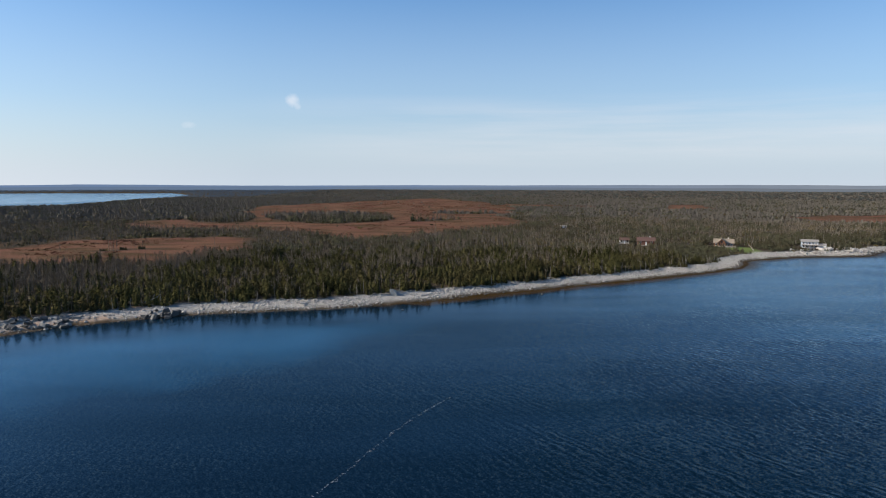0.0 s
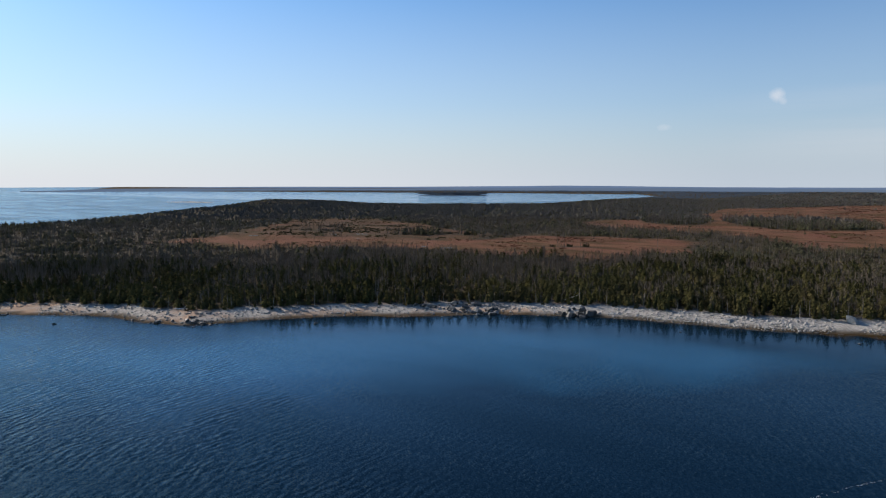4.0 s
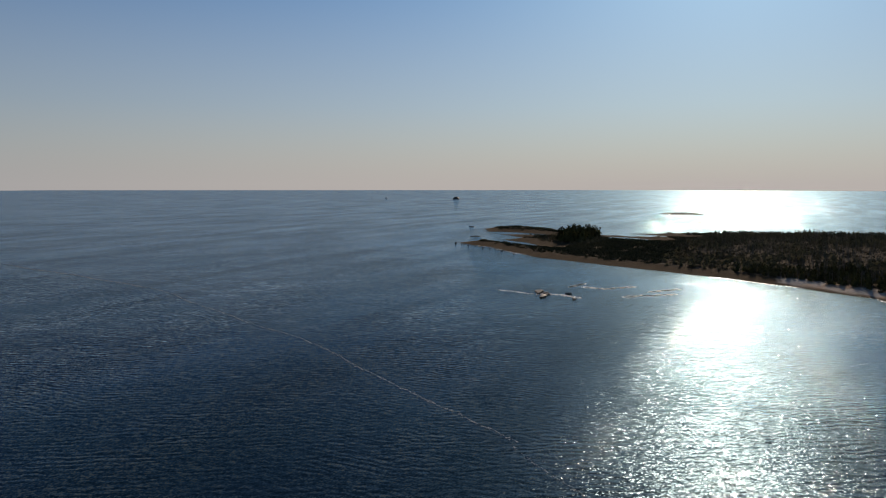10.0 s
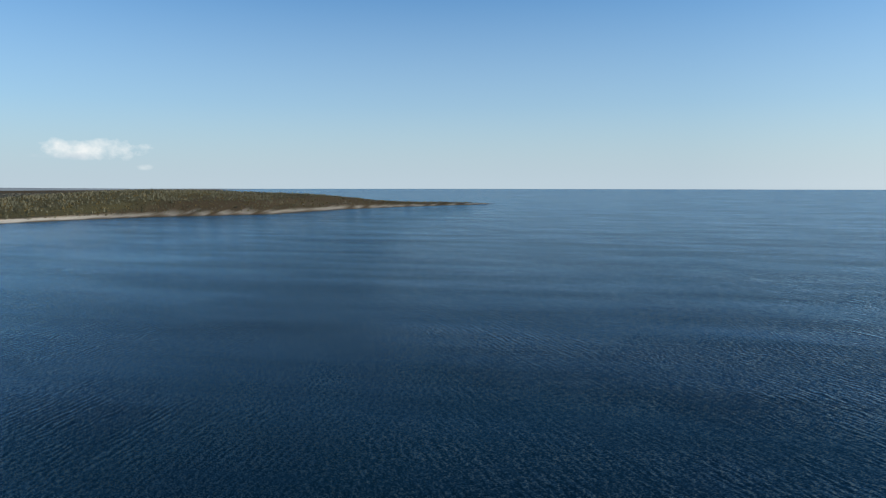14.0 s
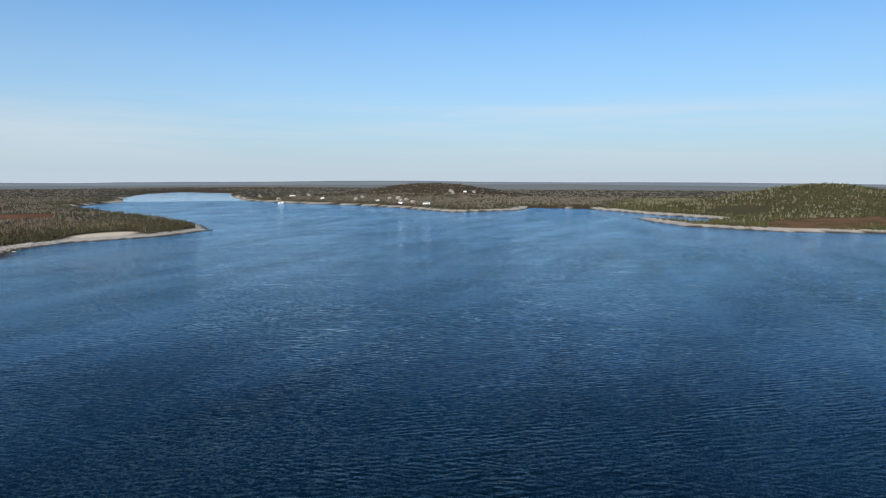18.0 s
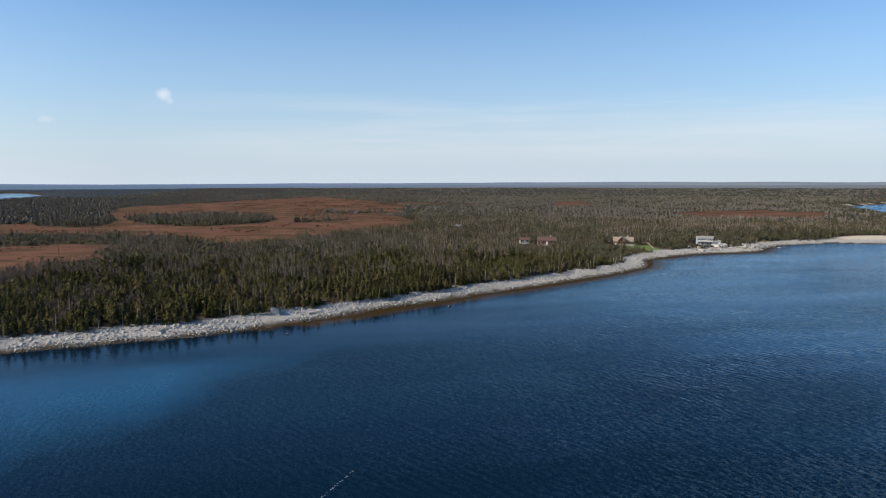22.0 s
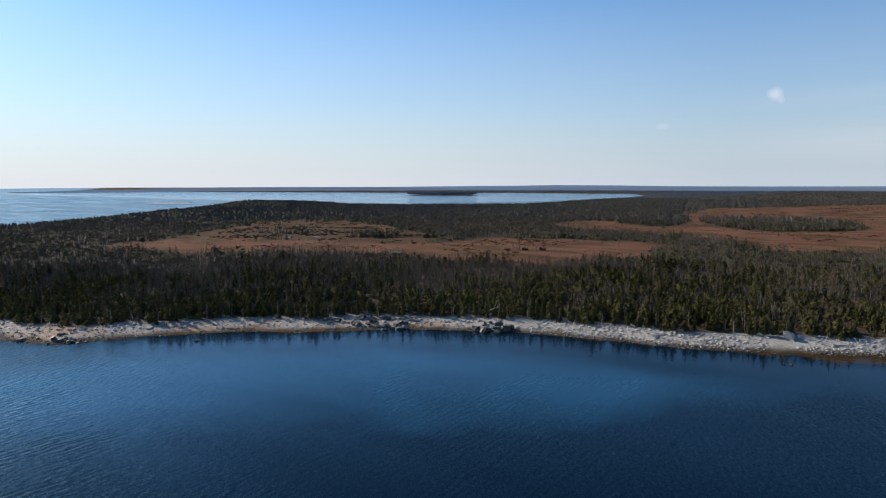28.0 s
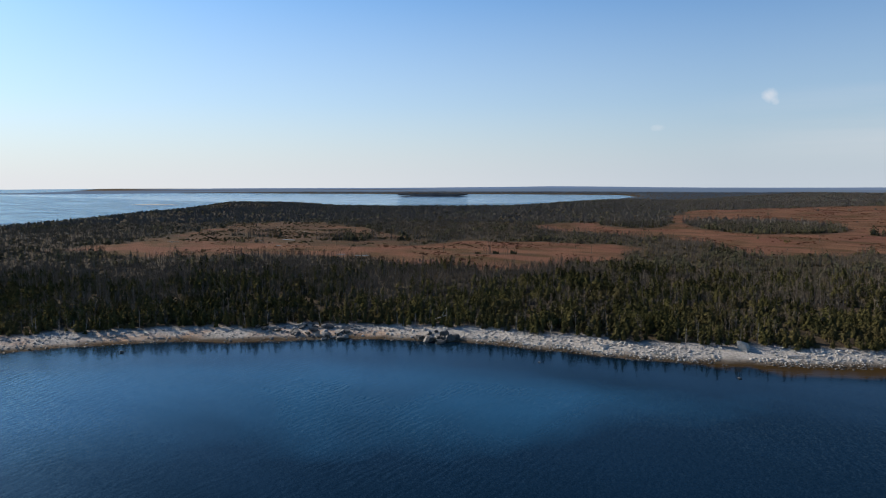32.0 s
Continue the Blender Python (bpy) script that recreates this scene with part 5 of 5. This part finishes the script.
# ---- islets far off ----
def islet(name, label, x, y, a, b, top, turn, mat, seed):
    """A low rocky islet: an uneven mound that rises out of the sea."""
    g = random.Random(seed)
    bm = bmesh.new()
    rings, n = 5, 28
    rows = []
    for i in range(rings + 1):
        f = i / rings
        row = []
        for j in range(n):
            t = j * 2 * math.pi / n
            q = 1 + 0.35 * (noise.noise(Vector((math.cos(t) * 1.6, math.sin(t) * 1.6, seed * 3.3))))
            z = -1.0 + (top + 1.0) * math.sin(f * math.pi / 2) * (1 + g.uniform(-0.15, 0.15))
            row.append(bm.verts.new((a * q * math.cos(t) * (1 - f) ** 0.7, b * q * math.sin(t) * (1 - f) ** 0.7, z)))
        rows.append(row)
    for i in range(rings):
        for j in range(n):
            bm.faces.new((rows[i][j], rows[i][(j + 1) % n], rows[i + 1][(j + 1) % n], rows[i + 1][j]))
    bmesh.ops.remove_doubles(bm, verts=bm.verts, dist=0.01)
    bmesh.ops.recalc_face_normals(bm, faces=bm.faces)
    me = bpy.data.meshes.new(name)
    bm.to_mesh(me)
    bm.free()
    me.materials.append(mat)
    ob = new(name, me)
    ob.matrix_world = pose(x, y, 0, 0, 0, turn)
    return tagged(ob, label, "islet")


islet("wooded_island", "long low wooded island in the far bay, tinted with painted haze", -1330, 1760, 135, 36, 5.0, 37, ISLAND_WOOD, 1)
islet("skerry", "bare black skerry off the back of the point", -1030, -102, 38, 7, 2.4, 96, DARK_ROCK, 2)
islet("skerry", "low wave-washed skerry beyond the point", -815, -43, 30, 5, 0.6, 108, DARK_ROCK, 3)
islet("sea_stack", "dark humped rock far out at sea", -1775, -838, 14, 11, 6.8, 20, DARK_ROCK, 4)
islet("skerry", "thin dark reef far out at sea", -1790, -1090, 8, 4, 2.4, 20, DARK_ROCK, 5)
islet("skerry", "small dark reef far out at sea", -1800, -1150, 6, 3, 2.0, 20, DARK_ROCK, 6)
islet("gravel_spit", "low gravel spit off the far end of the woods", -1290, 800, 70, 9, 1.6, 25, PALE_ROCK, 7)
islet("skerry", "low black ledge awash beside the point", -513, -195, 9, 2.5, 0.6, 80, DARK_ROCK, 8)
islet("skerry", "small black ledge awash off the outer tongue", -631, -254, 7, 2.5, 0.7, 60, DARK_ROCK, 9)
n = 420
f, v = rng.uniform(-1, 1, n), rng.uniform(-1, 1, n)
ct, st = math.cos(radians(37)), math.sin(radians(37))
u, w = f * 110, v * 24 * np.sqrt(1 - f * f)
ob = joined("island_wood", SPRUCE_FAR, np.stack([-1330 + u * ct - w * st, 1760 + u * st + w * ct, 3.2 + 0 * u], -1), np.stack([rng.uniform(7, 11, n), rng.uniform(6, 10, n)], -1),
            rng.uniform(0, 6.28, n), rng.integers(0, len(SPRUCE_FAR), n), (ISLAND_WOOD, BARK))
tagged(ob, "spruces on the island in the bay, painted blue-grey for haze", "trees", kind="stuff")
# the clump of tall spruces on the point
n = 170
a_, r_ = rng.uniform(0, 6.28, n), np.sqrt(rng.uniform(0, 1, n))
cx, cy = -492 + r_ * 30 * np.cos(a_), -100 + r_ * 13 * np.sin(a_)
ob = joined("point_clump", SPRUCE_MID, np.stack([cx, cy, height(cx, cy, coast(cx, cy))], -1), np.stack([rng.uniform(4.5, 6.5, n), rng.uniform(8, 11.5, n)], -1),
            rng.uniform(0, 6.28, n), rng.integers(0, len(SPRUCE_MID), n), (SPRUCE, BARK))
tagged(ob, "dense clump of tall spruces alone on the point", "trees", kind="stuff")


# ---- dead trees at the wood's edge ----
def dead_spruce(x, y, tall, seed):
    g = random.Random(seed)
    e = base("dead_spruce", "grey dead spruce with bare broken limbs at the beach edge", "dead tree", x, y, g.uniform(0, 360), "dead spruces along the beach")

    def stick(name, a, b, r0, r1):
        bm = bmesh.new()
        d = Vector(b) - Vector(a)
        m = Matrix.Translation((Vector(a) + Vector(b)) / 2) @ d.to_track_quat('Z', 'Y').to_matrix().to_4x4()
        bmesh.ops.create_cone(bm, segments=5, radius1=r0, radius2=r1, depth=d.length, cap_ends=False, matrix=m)
        return part(name, bm, DEADWOOD, e)
    lean = (g.uniform(-0.6, 0.6), g.uniform(-0.6, 0.6), tall)
    stick("trunk", (0, 0, -0.2), lean, 0.13, 0.03)
    for i in range(7):
        f = g.uniform(0.3, 0.95)
        a = g.uniform(0, 6.28)
        r = g.uniform(0.5, 1.2) * (1.1 - f)
        p = (lean[0] * f, lean[1] * f, tall * f)
        stick("limb", p, (p[0] + r * math.cos(a), p[1] + r * math.sin(a), p[2] + g.uniform(-0.1, 0.5)), 0.05, 0.015)


g = random.Random(12)
EDGE_TREES = np.flatnonzero((near[3] < 13) & (near[0] > -190) & (near[0] < 170) & (near[1] > 110))
for i in EDGE_TREES[:: max(1, len(EDGE_TREES) // 44)]:
    dead_spruce(float(near[0][i]), float(near[1][i]), g.uniform(3.2, 5.8), int(i))


# ---- driftwood and snags ----
def driftwood(x, y, length, turn, lift):
    e = base("driftwood", "bleached driftwood trunk with broken limbs on the beach", "driftwood", x, y, turn, "driftwood on the beach")

    def limb(name, a, b, r0, r1):
        bm = bmesh.new()
        d = Vector(b) - Vector(a)
        m = Matrix.Translation((Vector(a) + Vector(b)) / 2) @ d.to_track_quat('Z', 'Y').to_matrix().to_4x4()
        bmesh.ops.create_cone(bm, segments=7, radius1=r0, radius2=r1, depth=d.length, cap_ends=True, matrix=m)
        part(name, bm, DRIFT, e)
    limb("trunk", (-length / 2, 0, 0.2), (length / 2, 0.3, 0.25 + lift), 0.26, 0.10)
    limb("root", (-length / 2, 0, 0.2), (-length / 2 - 0.7, 0.5, 0.9), 0.16, 0.04)
    limb("root", (-length / 2, 0, 0.2), (-length / 2 - 0.6, -0.6, 0.5), 0.16, 0.04)
    limb("limb", (length * 0.15, 0.15, 0.25 + lift * 0.6), (length * 0.3, 1.0, 1.2 + lift), 0.09, 0.03)
    limb("limb", (length * 0.3, 0.2, 0.25 + lift * 0.8), (length * 0.45, -0.7, 1.0 + lift), 0.07, 0.02)


for x, y, l, t, q in ((-102, 232, 7, 40, 2.2), (-121, 229, 6, 10, 0.3), (-6, 259, 5, 30, 0.2), (-49, 240, 5, 60, 0.3), (-152, 200, 5, 20, 0.2),
                      (105, 327, 6, 35, 0.4), (140, 350, 5, 70, 0.6), (60, 300, 6, 20, 0.3), (-196, 138, 5, 10, 0.3), (-268, 96, 4, 120, 0.2), (172, 402, 6, 60, 0.3)):
    driftwood(x, y, l, t, q)


# ---- foam: the fading wake of a boat and the breakers ----
def foam(name, label, pts, width, seed, patchy=0.5, mat=FOAM):
    """Broken flecks of foam along a line, floating on the water."""
    g = np.random.default_rng(seed)
    pts = np.array(pts, float)
    seg = np.hypot(*np.diff(pts, axis=0).T)
    s = np.concatenate([[0], np.cumsum(seg)])
    n = int(s[-1] * patchy)
    q = np.sort(g.uniform(0, s[-1], n))
    x, y = np.interp(q, s, pts[:, 0]), np.interp(q, s, pts[:, 1])
    x = x + g.normal(0, width * 0.5, n) + (fbm(q / 25, q * 0, seed) - 0.5) * 5
    y = y + g.normal(0, width * 0.3, n)
    V, F = [], []
    for px, py in zip(x, y):
        i, r, a0, k = len(V), g.uniform(0.12, 0.4) * width, g.uniform(0, 6.28), 6
        for j in range(k):
            a = a0 + j * 2 * math.pi / k
            rr = r * g.uniform(0.5, 1.2)
            V.append((px + rr * math.cos(a) * 1.6, py + rr * math.sin(a), 0.03))
        F.append(tuple(range(i, i + k)))
    me = bpy.data.meshes.new(name)
    me.from_pydata(V, [], F)
    me.materials.append(mat)
    tagged(new(name, me), label, "foam", kind="stuff")


foam("boat_wake", "thin fading line of foam left by a boat", [(-193, -202), (-174, -156), (-157, -113), (-142, -72),
     (-125, -42), (-110, -15), (-100, 2)], 0.45, 3, 4.0, WAKE)
foam("boat_wake", "broad far end of a boat's fading wake", [(-215, -430), (-216, -376), (-208, -302), (-201, -256), (-193, -202)], 0.9, 23, 4.0, WAKE)
foam("boat_wake", "last faint flecks of a boat's wake", [(-100, 2), (-60, 50), (-20, 93), (-9, 118), (2, 138)], 0.32, 13, 3.0, WAKE)
for k, line in enumerate(([(-278, -37), (-276, -27), (-289, -17)], [(-277, -42), (-288, -39)], [(-262, -15), (-269, -7), (-277, 2)], [(-279, -9), (-291, 1)])):
    foam("breaker_foam", "white foam of a low breaker near the reef", line, 1.5, 40 + k, 14)
foam("reef_foam", "white foam round the reef rocks", [(-255, -66), (-252, -50), (-254, -38), (-250, -30)], 1.3, 6, 5)
foam("shore_foam", "white wash along the sand beach", [(-338, 8), (-322, 42), (-302, 72), (-272, 79), (-256, 84)], 1.4, 7, 3)
foam("point_foam", "white wash along the point", [(-456, -183), (-430, -146), (-386, -98), (-366, -52), (-350, -14)], 1.2, 8, 1.6)

# ---- stones of the beach, one by one ----
for i in own:
    ob = new("stone", STONE_MESHES[int(r5.integers(0, 5))])
    ob.parent = ground
    ob.matrix_world = pose(sx[i], sy[i], sz[i] + size[i] * 0.12, 0, 0, r5.uniform(0, 360)) @ Matrix.Diagonal((size[i], size[i], size[i] * r5.uniform(0.7, 1.1), 1))
